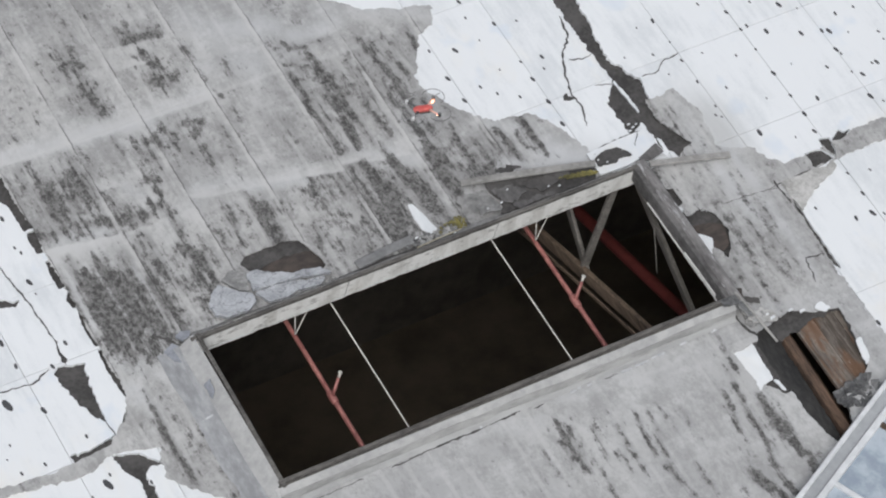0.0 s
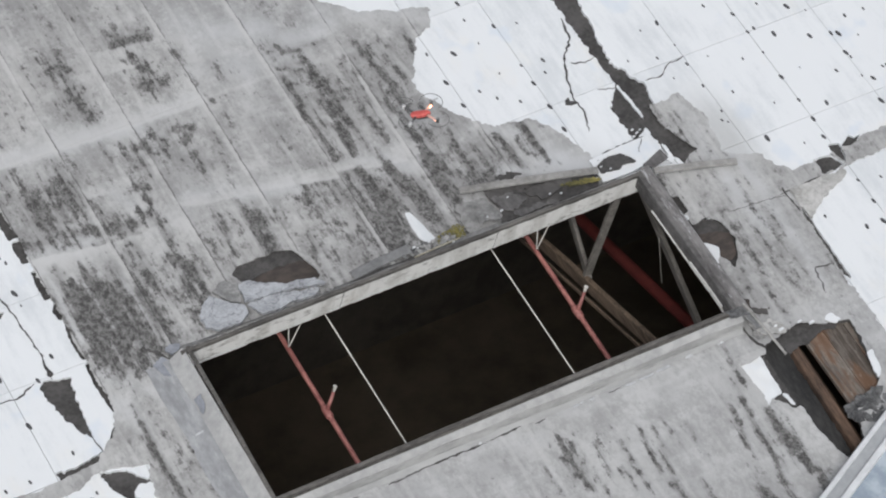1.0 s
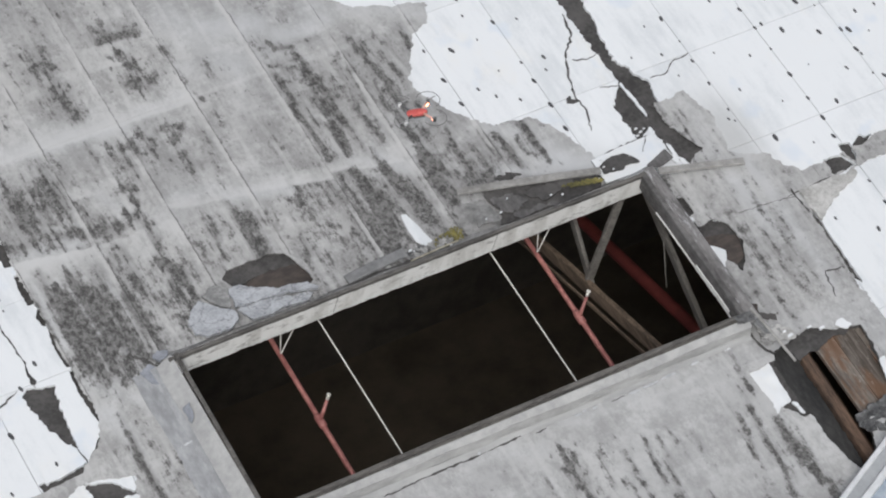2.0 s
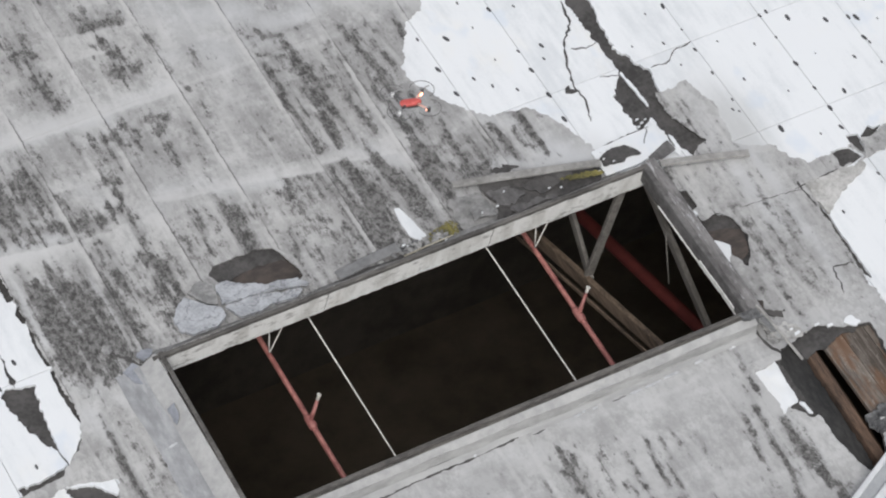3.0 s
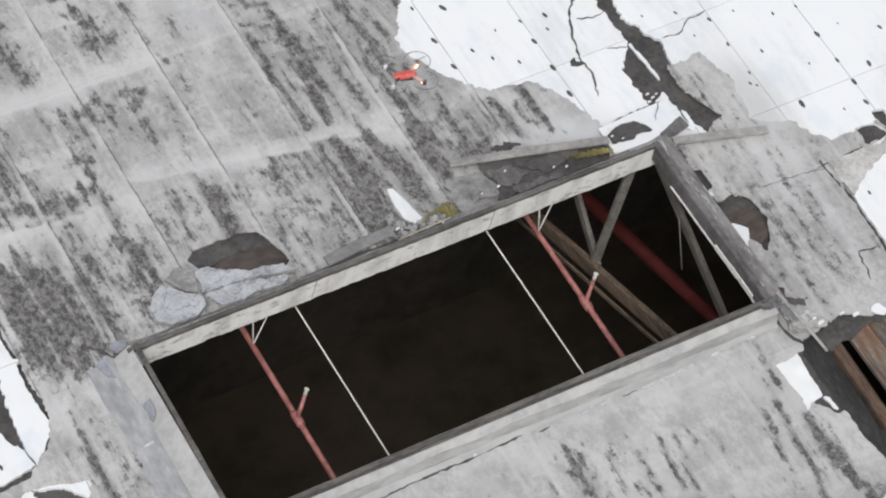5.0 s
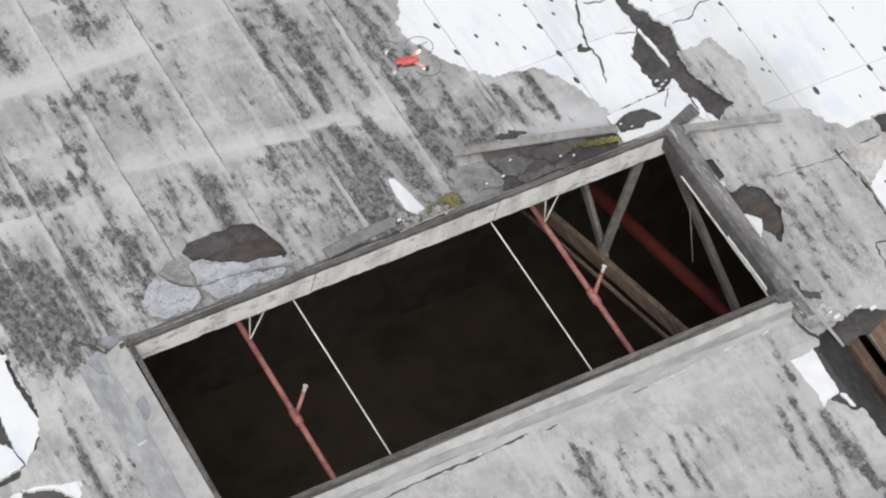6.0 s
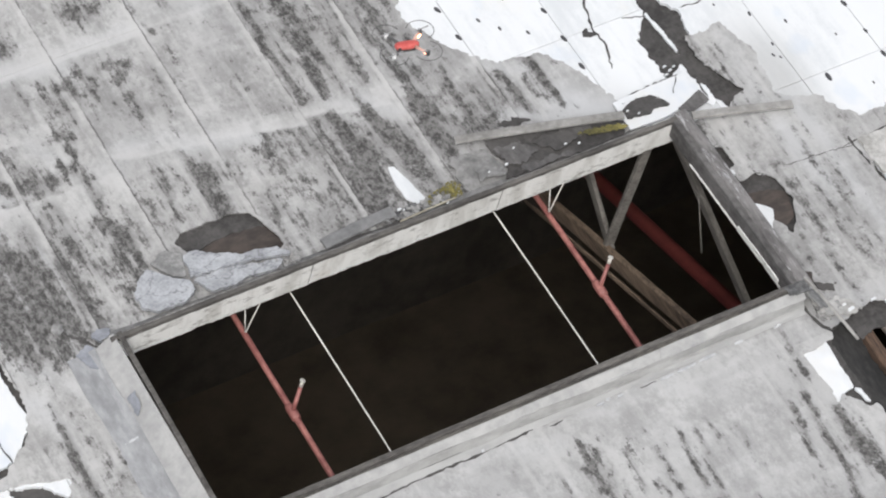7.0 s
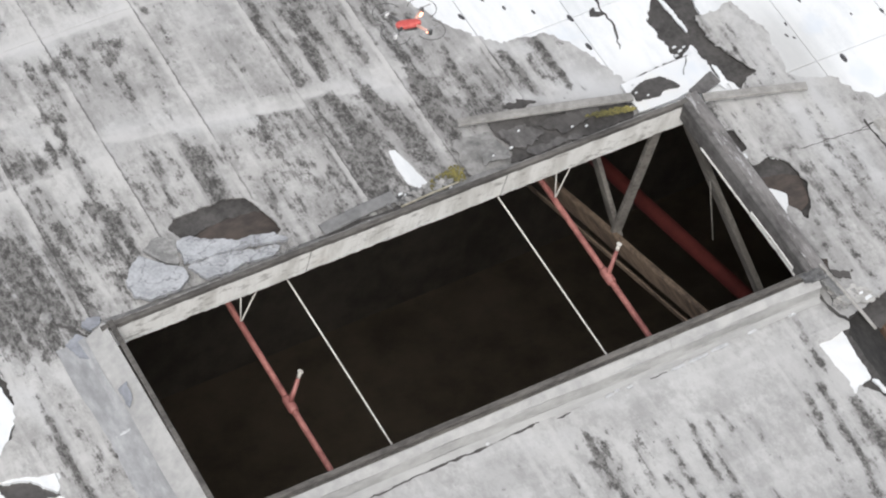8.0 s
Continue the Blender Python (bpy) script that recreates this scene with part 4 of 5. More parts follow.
def sprinkler_line(x, tee_y):
    z = -0.30
    t = thing("sprinkler_pipe", "thin red sprinkler branch pipe with one upright head and wire hangers", "sprinkler pipe", group="sprinkler pipes")
    part("pipe", tube([(x, -5.5, z), (x, -2.2, z), (x, 0.4, z), (x, 6.5, z)], 0.0162, 14), M_RED, t)
    part("tee", tube([(x, tee_y - 0.05, z), (x, tee_y - 0.035, z), (x, tee_y + 0.035, z), (x, tee_y + 0.05, z)], [0.020, 0.026, 0.026, 0.020], 14), M_RED, t)
    top = (x + 0.060, tee_y + 0.048, z + 0.132)
    part("sprig", tube([(x, tee_y, z), (x + 0.006, tee_y + 0.006, z + 0.03), top], [0.0125, 0.012, 0.011], 12), M_RED, t)
    head = part("sprinkler_head", tube([top, (top[0] + 0.006, top[1] + 0.004, top[2] + 0.015), (top[0] + 0.012, top[1] + 0.008, top[2] + 0.035)], [0.009, 0.011, 0.007], 10), M_BRASS, t, "pale brass head")
    part("deflector", tube([(top[0] + 0.012, top[1] + 0.008, top[2] + 0.034), (top[0] + 0.014, top[1] + 0.009, top[2] + 0.040)], 0.0145, 12), M_BRASS, head)
    part("hanger", tube([(x, 0.0, z + 0.02), (x + 0.02, 0.06, -0.10)], 0.004, 8), M_CONDUIT, t, "pale wire hanger")
    part("hanger", tube([(x + 0.003, 0.0, z + 0.015), (x + 0.135, 0.08, -0.16), (x + 0.23, 0.14, -0.08)], 0.004, 8), M_CONDUIT, t, "pale wire hanger")
    return t


sprinkler_line(0.742, -0.535)
sprinkler_line(2.585, -0.545)
for x in (1.012, 2.237):
    single("conduit", tube([(x - 0.005, -5.5, -0.115), (x, -1.3, -0.115), (x, -0.6, -0.118), (x - 0.004, 0.1, -0.115), (x, 6.5, -0.115)], 0.0043, 10), M_CONDUIT, "thin straight pale metal conduit under the roof deck", "conduit", group="conduits")

truss = thing("roof_truss", "old timber roof truss of grey and brown sawn boards", "truss")
part("bottom_chord", beam((3.115, 3.2, -2.31), (3.115, -2.2, -0.121), 0.04, 0.10, 0.005, 0.0, 21), M_BROWN, truss, "brown sawn bottom chord")
part("chord_strip", beam((3.05, 3.2, -2.37), (3.06, -2.2, -0.181), 0.012, 0.03, 0.003, 0.0, 22), M_BROWN, truss)
part("web", beam((3.24, 0.06, -0.02), (3.13, 0.08, -1.05), 0.03, 0.055, 0.004, 0.0, 23), M_TIMBER, truss)
part("web", beam((3.145, 1.0, -0.12), (3.145, 0.06, -1.02), 0.03, 0.06, 0.004, 0.0, 24), M_TIMBER, truss)
part("brace", beam((3.392, 0.089, -0.08), (3.385, -1.7, -0.97), 0.035, 0.06, 0.004, 0.0, 25), M_TIMBER, truss)
part("tie_wire", tube([(3.28, -0.37, -0.085), (3.265, -0.525, -0.40)], 0.004, 6), M_TIMBER, truss)
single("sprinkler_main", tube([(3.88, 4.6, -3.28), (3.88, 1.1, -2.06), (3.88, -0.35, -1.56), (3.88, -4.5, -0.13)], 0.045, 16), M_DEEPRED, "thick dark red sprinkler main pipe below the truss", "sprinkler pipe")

# ---------------------------------------------------------------- loose boards and debris round the opening


def stick(name, a, b, w, h, mat, label, category, warp=0.0, seed=0, group=""):
    return single(name, beam(a, b, w, h, 0.004, warp, seed), mat, label, category, group=group)


stick("batten", (2.20, 0.432, 0.050), (3.10, 0.170, 0.095), 0.050, 0.020, M_BATTEN, "long grey weathered timber batten lying loose on the felt", "batten", 0.006, 31)
stick("batten", (3.45, 0.022, 0.075), (4.02, -0.122, 0.040), 0.048, 0.022, M_BATTEN, "short grey weathered timber batten lying past the curb's corner", "batten", 0.004, 32)
stick("metal_strip", (1.25, 0.135, 0.030), (1.68, 0.165, 0.040), 0.07, 0.012, M_STRIP, "dull grey flattened metal strip lying beside the curb", "metal strip", 0.006, 33)
stick("thin_lath", (3.375, -1.185, 0.155), (3.462, -1.60, 0.07), 0.018, 0.012, M_BATTEN, "thin pale timber lath hanging over the broken corner", "lath", 0.004, 34)


def plate(name, outline, z, tilt, thick, mat, label, category, jag=0.4, seed=0, step=0.012, wave=0.006, group="", kind=""):
    """A broken or torn flat piece; tilt: its rise per metre in x and y."""
    xs, ys = [p[0] for p in outline], [p[1] for p in outline]
    cx, cy = sum(xs) / len(xs), sum(ys) / len(ys)
    me = sheet(name, min(xs) - 0.03, max(xs) + 0.03, min(ys) - 0.03, max(ys) + 0.03, step,
               lambda x, y: inside(x, y, outline) + ragged(x, y, jag, seed),
               lambda x, y: z + tilt[0] * (x - cx) + tilt[1] * (y - cy) + wave * wander(x * 12, y * 12, seed), thick)
    return single(name, me, mat, label, category, kind, group)


plate("felt_scrap", [(1.16, 0.10), (1.40, 0.115), (1.66, 0.105), (1.76, 0.10), (1.75, 0.072), (1.20, 0.070)], 0.030, (0, 0), 0.008, M_FELT, "black torn felt strip along the curb's rim", "felt scrap", 0.5, 141, 0.008, 0.004)
plate("exposed_plywood", [(0.50, 0.62), (1.12, 0.62), (1.12, 0.12), (0.50, 0.12)], -0.022, (0, 0), 0.01, M_PLY, "dark brown wet plywood bared in a torn hole", "plywood", 0.2, 40)
plate("felt_fold", [(0.53, 0.49), (0.66, 0.56), (0.82, 0.58), (1.01, 0.54), (1.04, 0.40), (0.95, 0.43), (0.85, 0.43), (0.76, 0.42), (0.66, 0.41), (0.60, 0.42)], -0.010, (0, 0.05), 0.008, M_FELT, "torn grey felt fold along the top of a hole", "felt scrap", 0.8, 39)
plate("white_shard", [(1.803, 0.440), (1.832, 0.432), (1.855, 0.345), (1.885, 0.182), (1.828, 0.164), (1.790, 0.215), (1.785, 0.325)], 0.022, (0, 0), 0.008, M_WHITE, "sharp white broken piece of roof coating on the felt", "coating shard", 0.15, 41, 0.008, 0.002)
plate("white_shard", [(3.43, -0.56), (3.50, -0.60), (3.55, -0.66), (3.48, -0.78), (3.43, -0.78)], 0.008, (0, 0), 0.01, M_WHITE, "white broken piece of coating in a torn hole", "coating shard", 0.3, 42)
plate("white_shard", [(3.155, -1.51), (3.345, -1.48), (3.325, -1.66), (3.315, -1.80), (3.235, -1.815), (3.170, -1.87)], 0.001, (0, 0), 0.01, M_WHITE, "large white coating flake beside the broken corner", "coating shard", 0.4, 43)
plate("white_shard", [(3.310, -1.81), (3.340, -1.825), (3.345, -1.93), (3.322, -1.90)], 0.006, (0, 0), 0.01, M_WHITE, "small white coating flake beside the broken corner", "coating shard", 0.4, 44)
plate("white_flap", [(3.121, 0.302), (3.367, 0.322), (3.612, 0.326), (3.607, 0.167), (3.470, 0.105), (3.316, 0.085), (3.103, 0.092)], 0.046, (0, -0.1), 0.012, M_WHITE, "white board corner lifted beside the curb", "board flap", 0.15, 45, 0.01, 0.001)
plate("white_splinter", [(3.630, 0.79), (3.646, 0.80), (3.664, 0.64), (3.672, 0.50), (3.655, 0.47), (3.646, 0.62)], 0.0, (0, 0), 0.01, M_WHITE, "narrow white board splinter in a dark gap", "coating shard", 0.4, 38, 0.006, 0.002)
plate("exposed_plywood", [(3.44, -0.50), (3.60, -0.53), (3.70, -0.58), (3.64, -0.74), (3.50, -0.82), (3.42, -0.7)], -0.014, (0, 0), 0.008, M_PLY, "dark brown plywood bared beside the curb", "plywood", 0.6, 37)
plate("white_chip", [(3.455, -0.345), (3.49, -0.35), (3.485, -0.385), (3.45, -0.38)], 0.02, (0, 0), 0.02, M_WHITE, "small white chip of coating in a torn hole", "coating shard", 0.2, 36, 0.006)
plate("felt_lens", [(3.137, 0.232), (3.180, 0.258), (3.250, 0.270), (3.326, 0.256), (3.372, 0.205), (3.392, 0.150), (3.30, 0.160), (3.250, 0.140), (3.126, 0.162)], 0.056, (0, -0.1), 0.006, M_FELT, "black torn felt curled beside the curb's corner", "felt scrap", 0.4, 46, 0.008, 0.001)
for k, (x, y, r) in enumerate(((3.16, 0.262, 0.007), (3.29, 0.257, 0.007), (3.355, 0.22, 0.008), (3.15, 0.205, 0.008), (3.20, 0.165, 0.008), (3.54, 0.43, 0.010), (3.555, 0.395, 0.012), (3.59, 0.41, 0.010), (3.60, 0.37, 0.010), (3.52, 0.375, 0.010), (3.57, 0.36, 0.010))):
    plate("white_chip", [(x - r, y - r * 0.5), (x + r * 1.3, y - r * 0.2), (x + r * 0.8, y + r * 0.6), (x - r * 0.7, y + r * 0.5)], 0.066 if x < 3.45 else -0.004, (0, 0), 0.008, M_WHITE, "tiny white chip of coating on torn black felt", "coating shard", 0.1, 170 + k, 0.003, 0.001, "white chips")
plate("white_splinter", [(3.640, 0.23), (3.665, 0.20), (3.655, 0.11), (3.67, 0.08), (3.62, 0.055), (3.60, 0.09), (3.63, 0.13)], 0.030, (0, 0), 0.010, M_WHITE, "narrow curled white coating strip at a dark gap", "coating shard", 0.4, 190, 0.005, 0.004)
plate("felt_scrap", [(3.41, 0.105), (3.600, 0.178), (3.605, 0.088), (3.476, 0.050)], 0.058, (0, -0.1), 0.006, M_SLATE, "dark grey torn scrap at the curb's corner", "felt scrap", 0.2, 47, 0.01, 0.001)
plate("felt_flap", [(2.34, 0.40), (2.62, 0.33), (2.90, 0.25), (3.13, 0.17), (3.06, 0.09), (2.62, 0.07), (2.33, 0.09), (2.38, 0.2)], 0.034, (0, 0.03), 0.006, M_FELT, "torn black felt flap below the loose batten", "felt scrap", 1.0, 48, 0.01, 0.014)
plate("felt_flap", [(2.12, 0.36), (2.34, 0.33), (2.36, 0.10), (2.1, 0.1)], 0.028, (0, 0.03), 0.006, M_CRUMPLE, "crumpled grey felt flap beside the curb", "felt scrap", 1.0, 49)
for k, (outline, z, tilt, mat, label) in enumerate((
        ([(0.562, 0.377), (0.631, 0.385), (0.711, 0.319), (0.812, 0.265), (1.018, 0.215), (1.059, 0.145), (0.90, 0.185), (0.70, 0.225), (0.535, 0.235)], 0.048, (0.0, -0.10), M_SLAB, "pale bluish cracked slab of old roof coating below a hole"),
        ([(0.532, 0.225), (0.70, 0.215), (0.90, 0.172), (1.04, 0.135), (0.955, 0.094), (0.807, 0.125), (0.717, 0.100), (0.60, 0.11)], 0.040, (0.0, -0.05), M_SLAB, "long pale strip of broken roof coating by the curb"),
        ([(0.29, 0.348), (0.36, 0.388), (0.433, 0.281), (0.505, 0.205), (0.50, 0.131), (0.432, 0.086), (0.28, 0.10), (0.218, 0.168), (0.225, 0.261)], 0.050, (0.10, -0.14), M_SLAB, "large pale bluish slab of roof coating beside the curb"),
        ([(0.385, 0.40), (0.484, 0.44), (0.555, 0.39), (0.517, 0.253), (0.464, 0.278)], 0.034, (0.0, 0.08), M_RUBBLE, "grey mottled piece of broken felt between two slabs"))):
    plate("broken_slab", outline, z, tilt, 0.022, mat, label, "coating slab", 0.6, 50 + k, 0.01, 0.006, "broken slabs")
plate("crumbled_patch", [(4.240, -0.462), (4.367, -0.456), (4.549, -0.464), (4.678, -0.465), (4.650, -0.525), (4.541, -0.563), (4.408, -0.609), (4.30, -0.676), (4.246, -0.725), (4.232, -0.595)], 0.016, (0, 0), 0.016, M_MORTAR, "pale crumbled coating patch at the edge of a white board", "coating patch", 0.7, 53)


def moss(cx, cy, rx, ry, z, count, seed, lean=0.0):
    """Moss: many small rounded tufts in one patch."""
    rnd = random.Random(seed)
    bm = bmesh.new()
    for _ in range(count):
        a, r = rnd.uniform(0, 6.28), rnd.random() ** 0.6
        s = rnd.uniform(0.002, 0.0075)
        bmesh.ops.create_icosphere(bm, subdivisions=1, radius=s, matrix=Matrix.Translation((cx + rx * r * math.cos(a), cy + ry * r * math.sin(a) + lean * rx * r * math.cos(a), z + rnd.uniform(-0.5, 0.4) * s)) @ Matrix.Diagonal((1, 1, 0.6, 1)))
    return single("moss", bm, M_MOSS, "yellow-green moss growing in the damp edge of the felt", "moss", "stuff")


moss(1.985, 0.140, 0.105, 0.06, 0.026, 230, 1)
moss(2.04, 0.17, 0.05, 0.05, 0.030, 120, 3)
moss(2.965, 0.150, 0.14, 0.022, 0.066, 330, 2, -0.22)


def rubble(cx, cy, rx, ry, z, count, size, seed, mat, label):
    rnd = random.Random(seed)
    bm = bmesh.new()
    for _ in range(count):
        a, r = rnd.uniform(0, 6.28), rnd.random() ** 0.5
        s = rnd.uniform(0.3, 1.0) * size
        g = bmesh.ops.create_cube(bm, size=s, matrix=Matrix.Translation((cx + rx * r * math.cos(a), cy + ry * r * math.sin(a), z + 0.2 * s)) @ Euler((rnd.uniform(-.5, .5), rnd.uniform(-.5, .5), rnd.uniform(0, 6))).to_matrix().to_4x4() @ Matrix.Diagonal((1.3, 0.9, 0.4, 1)))
        for v in g["verts"]:
            v.co += Vector((rnd.uniform(-1, 1), rnd.uniform(-1, 1), rnd.uniform(-1, 1))) * s * 0.18
    return single("rubble", bm, mat, label, "rubble", "stuff")


rubble(3.78, -2.14, 0.17, 0.10, -0.01, 90, 0.06, 5, M_SHARD, "grey broken felt and coating crumbs by the broken corner")
rubble(3.46, -1.36, 0.09, 0.04, 0.01, 26, 0.035, 6, M_RUBBLE, "grey broken felt crumbs at the curb's corner")
rubble(1.04, 0.13, 0.09, 0.035, 0.02, 34, 0.035, 8, M_RUBBLE, "grey felt crumbs at the end of the broken slabs")
rubble(3.30, -1.235, 0.06, 0.025, 0.135, 18, 0.026, 9, M_SHARD, "dark rusty scraps on the curb's broken corner")
rubble(1.82, 0.12, 0.22, 0.03, 0.045, 40, 0.03, 7, M_RUBBLE, "small pale crumbs lying along the curb")

stick("thin_lath", (1.66, 0.062, 0.085), (2.00, 0.075, 0.090), 0.010, 0.008, M_PALEWOOD, "thin yellowish timber lath lying along the curb's rim", "lath", 0.003, 35)
for k, (outline, z, mat) in enumerate((
        ([(2.36, 0.30), (2.52, 0.28), (2.60, 0.20), (2.48, 0.14), (2.38, 0.18)], 0.046, M_SLATE),
        ([(2.58, 0.27), (2.78, 0.24), (2.84, 0.16), (2.66, 0.13)], 0.052, M_FELT),
        ([(2.72, 0.29), (2.88, 0.25), (2.93, 0.19), (2.78, 0.19)], 0.050, M_SLATE),
        ([(2.46, 0.14), (2.72, 0.12), (2.74, 0.085), (2.42, 0.09)], 0.054, M_SLATE),
        ([(2.22, 0.25), (2.34, 0.24), (2.33, 0.13), (2.20, 0.14)], 0.044, M_CRUMPLE),
        ([(2.50, 0.44), (2.58, 0.46), (2.66, 0.41), (2.56, 0.39)], 0.020, M_FELT),
        ([(1.68, 0.16), (1.80, 0.17), (1.82, 0.10), (1.70, 0.09)], 0.034, M_SHARD))):
    plate("felt_scrap", outline, z, (0.08 * math.sin(k * 2), -0.12), 0.008, mat, "torn dark scrap of roofing felt beside the curb", "felt scrap", 1.1, 90 + k, 0.008, 0.012, "felt scraps")
for k, (x, y, r) in enumerate(((1.705, 0.15, 0.012), (1.725, 0.135, 0.008), (1.96, 0.08, 0.009), (2.26, 0.165, 0.006), (2.37, 0.17, 0.009), (2.73, 0.155, 0.009), (2.80, 0.13, 0.007), (3.08, 0.14, 0.009), (2.46, 0.25, 0.007))):
    plate("white_chip", [(x - r, y - r * 0.6), (x + r * 1.4, y - r * 0.3), (x + r, y + r * 0.6), (x - r * 0.6, y + r * 0.5)], 0.062, (0, 0), 0.008, M_WHITE, "tiny white chip of coating on the dark felt", "coating shard", 0.15, 110 + k, 0.004, 0.001, "white chips")

plate("coating_patch", [(-0.20, 0.06), (-0.12, 0.10), (-0.06, 0.02), (-0.10, -0.10), (-0.17, -0.03)], 0.026, (0, 0), 0.010, M_PATCH, "smooth blue-grey repair patch beside the curb's corner", "coating patch", 0.6, 132, 0.008, 0.003)
plate("coating_patch", [(-0.08, 0.13), (-0.03, 0.155), (0.02, 0.13), (-0.03, 0.045)], 0.034, (0, 0), 0.016, M_PATCH, "small blue-grey repair patch at the curb's corner", "coating patch", 0.5, 135, 0.007, 0.003)
plate("coating_patch", [(-0.250, 0.255), (-0.222, 0.280), (-0.185, 0.262), (-0.182, 0.222), (-0.215, 0.205), (-0.245, 0.222)], 0.022, (0, 0), 0.010, M_RUBBLE, "small round grey blister of coating on the felt", "coating patch", 0.3, 133, 0.005, 0.003)
plate("coating_patch", [(-0.22, -0.512), (-0.15, -0.505), (-0.09, -0.49), (-0.09, -0.503), (-0.15, -0.522), (-0.21, -0.530)], 0.026, (0.06, 0), 0.008, M_CHALK, "thin pale smear of coating beside the curb", "coating patch", 0.6, 134, 0.005, 0.002)
plate("coating_patch", [(-0.095, -0.30), (-0.055, -0.31), (-0.065, -0.40), (-0.095, -0.43)], 0.086, (1.19, 0), 0.006, M_PATCH, "dark blue-grey repair patch on the curb's cap", "coating patch", 0.3, 137, 0.006, 0.001)
plate("metal_scrap", [(3.24, -1.19), (3.37, -1.19), (3.36, -1.27), (3.26, -1.255)], 0.137, (0.05, -0.15), 0.006, M_SHARD, "bent dark metal scrap on the curb's broken corner", "metal scrap", 0.4, 130, 0.008, 0.010)
plate("felt_scrap", [(3.385, -1.12), (3.46, -1.145), (3.43, -1.20), (3.39, -1.18)], 0.10, (0, 0), 0.010, M_PLY, "dark brown torn scrap at the curb's corner", "felt scrap", 0.5, 138, 0.007, 0.008)
plate("felt_scrap", [(3.48, -1.16), (3.58, -1.22), (3.55, -1.27), (3.46, -1.21)], 0.022, (0, 0), 0.008, M_FELT, "dark torn scrap of felt past the curb's corner", "felt scrap", 1.0, 139, 0.007, 0.006)
plate("felt_flap", [(3.40, -1.26), (3.57, -1.31), (3.62, -1.41), (3.52, -1.42), (3.42, -1.38)], 0.028, (0, -0.05), 0.008, M_MORTAR, "pale crumpled felt flap at the edge of the broken corner", "felt scrap", 1.2, 140, 0.008, 0.014)
for k, (x, y, r) in enumerate(((3.70, -1.40, 0.016), (3.56, -1.40, 0.018), (3.77, -1.44, 0.022), (3.54, -1.36, 0.010), (3.15, -1.32, 0.010))):
    plate("white_chip", [(x - r, y - r * 0.5), (x + r * 1.2, y - r * 0.3), (x + r, y + r * 0.6), (x - r * 0.7, y + r * 0.4)], 0.030, (0, 0), 0.010, M_WHITE, "white chip of coating at the edge of the broken corner", "coating shard", 0.2, 150 + k, 0.005, 0.002, "white chips")
for k, (x, y, long) in enumerate(((2.06, -1.332, 0.05), (2.11, -1.324, 0.03), (2.18, -1.332, 0.04), (2.46, -1.338, 0.10), (2.58, -1.334, 0.13), (2.71, -1.328, 0.11), (2.91, -1.317, 0.06), (3.15, -1.317, 0.05), (1.38, -1.316, 0.02))):
    plate("coating_crumb", [(x - long / 2, y - 0.006), (x, y - 0.010), (x + long / 2, y - 0.004), (x + long * 0.4, y + 0.006), (x - long * 0.4, y + 0.005)], 0.018, (0, 0), 0.008, M_CHALK, "pale broken crumb of coating along a crack in the felt", "coating shard", 0.15, 200 + k, 0.004, 0.002, "coating crumbs")
plate("white_shard", [(3.965, -1.79), (4.015, -1.78), (3.985, -1.95), (3.935, -1.98), (3.93, -1.92)], 0.030, (0, 0), 0.010, M_WHITE, "white broken flake of coating beside the bare planks", "coating shard", 0.4, 151, 0.006, 0.003)
plate("white_shard", [(3.855, -1.455), (3.925, -1.425), (3.965, -1.50), (3.905, -1.505)], 0.030, (0, 0), 0.010, M_WHITE, "white curled flake of coating above the bare planks", "coating shard", 0.5, 152, 0.006, 0.004)
plate("felt_scrap", [(3.36, -1.20), (3.44, -1.22), (3.47, -1.34), (3.38, -1.36)], 0.06, (-0.5, -0.1), 0.008, M_RUBBLE, "torn grey felt hanging off the curb's corner", "felt scrap", 0.7, 131, 0.01, 0.012)

# ---------------------------------------------------------------- loose skylight cover
cover = thing("skylight_cover", "white metal skylight frame with wired glass coloured as reflected sky, lying askew", "skylight cover", m=ROOF @ pose(3.42, -2.455, 0.02, 0, 0, 26.0))
M_GLASS = Mat("glass", 0.08)
# reflected sky is mixed into the pane colour as blue-grey with paler patches
M_GLASS.colour(M_GLASS.mix(M_GLASS.ramp(M_GLASS.noise(5, 4, 4, 4, 0.6), 0.4, 0.62), (0.42, 0.49, 0.57), (0.66, 0.73, 0.80))).put(M_GLASS.b.inputs["Transmission Weight"], 0.35)
CX0, CX1, CL = -0.932, 1.958, 1.25
for k, (a, b) in enumerate((((CX0, 0, 0.065), (CX1, 0, 0.065)), ((CX0, -CL, 0.065), (CX1, -CL, 0.065)), ((CX0, -CL, 0.065), (CX0, 0, 0.065)), ((CX1, -CL, 0.065), (CX1, 0, 0.065)))):
    part("frame_side", beam(a, b, 0.035, 0.13, 0.006, 0, 60 + k), M_FRAME, cover)
part("flange", beam((CX0, -0.055, 0.115), (CX1, -0.055, 0.115), 0.075, 0.02, 0.004, 0, 66), M_STEEL, cover, "dull grey flange")
for k in range(4):
    part("glazing_bar", beam((-0.354 + k * 0.578, -CL, 0.135), (-0.354 + k * 0.578, -0.1, 0.135), 0.032, 0.03, 0.004, 0, 70 + k), M_FRAME if k % 2 == 0 else M_BROWN, cover)
part("cross_bar", beam((CX0, -0.115, 0.137), (CX1, -0.115, 0.137), 0.045, 0.03, 0.004, 0, 80), M_FRAME, cover)
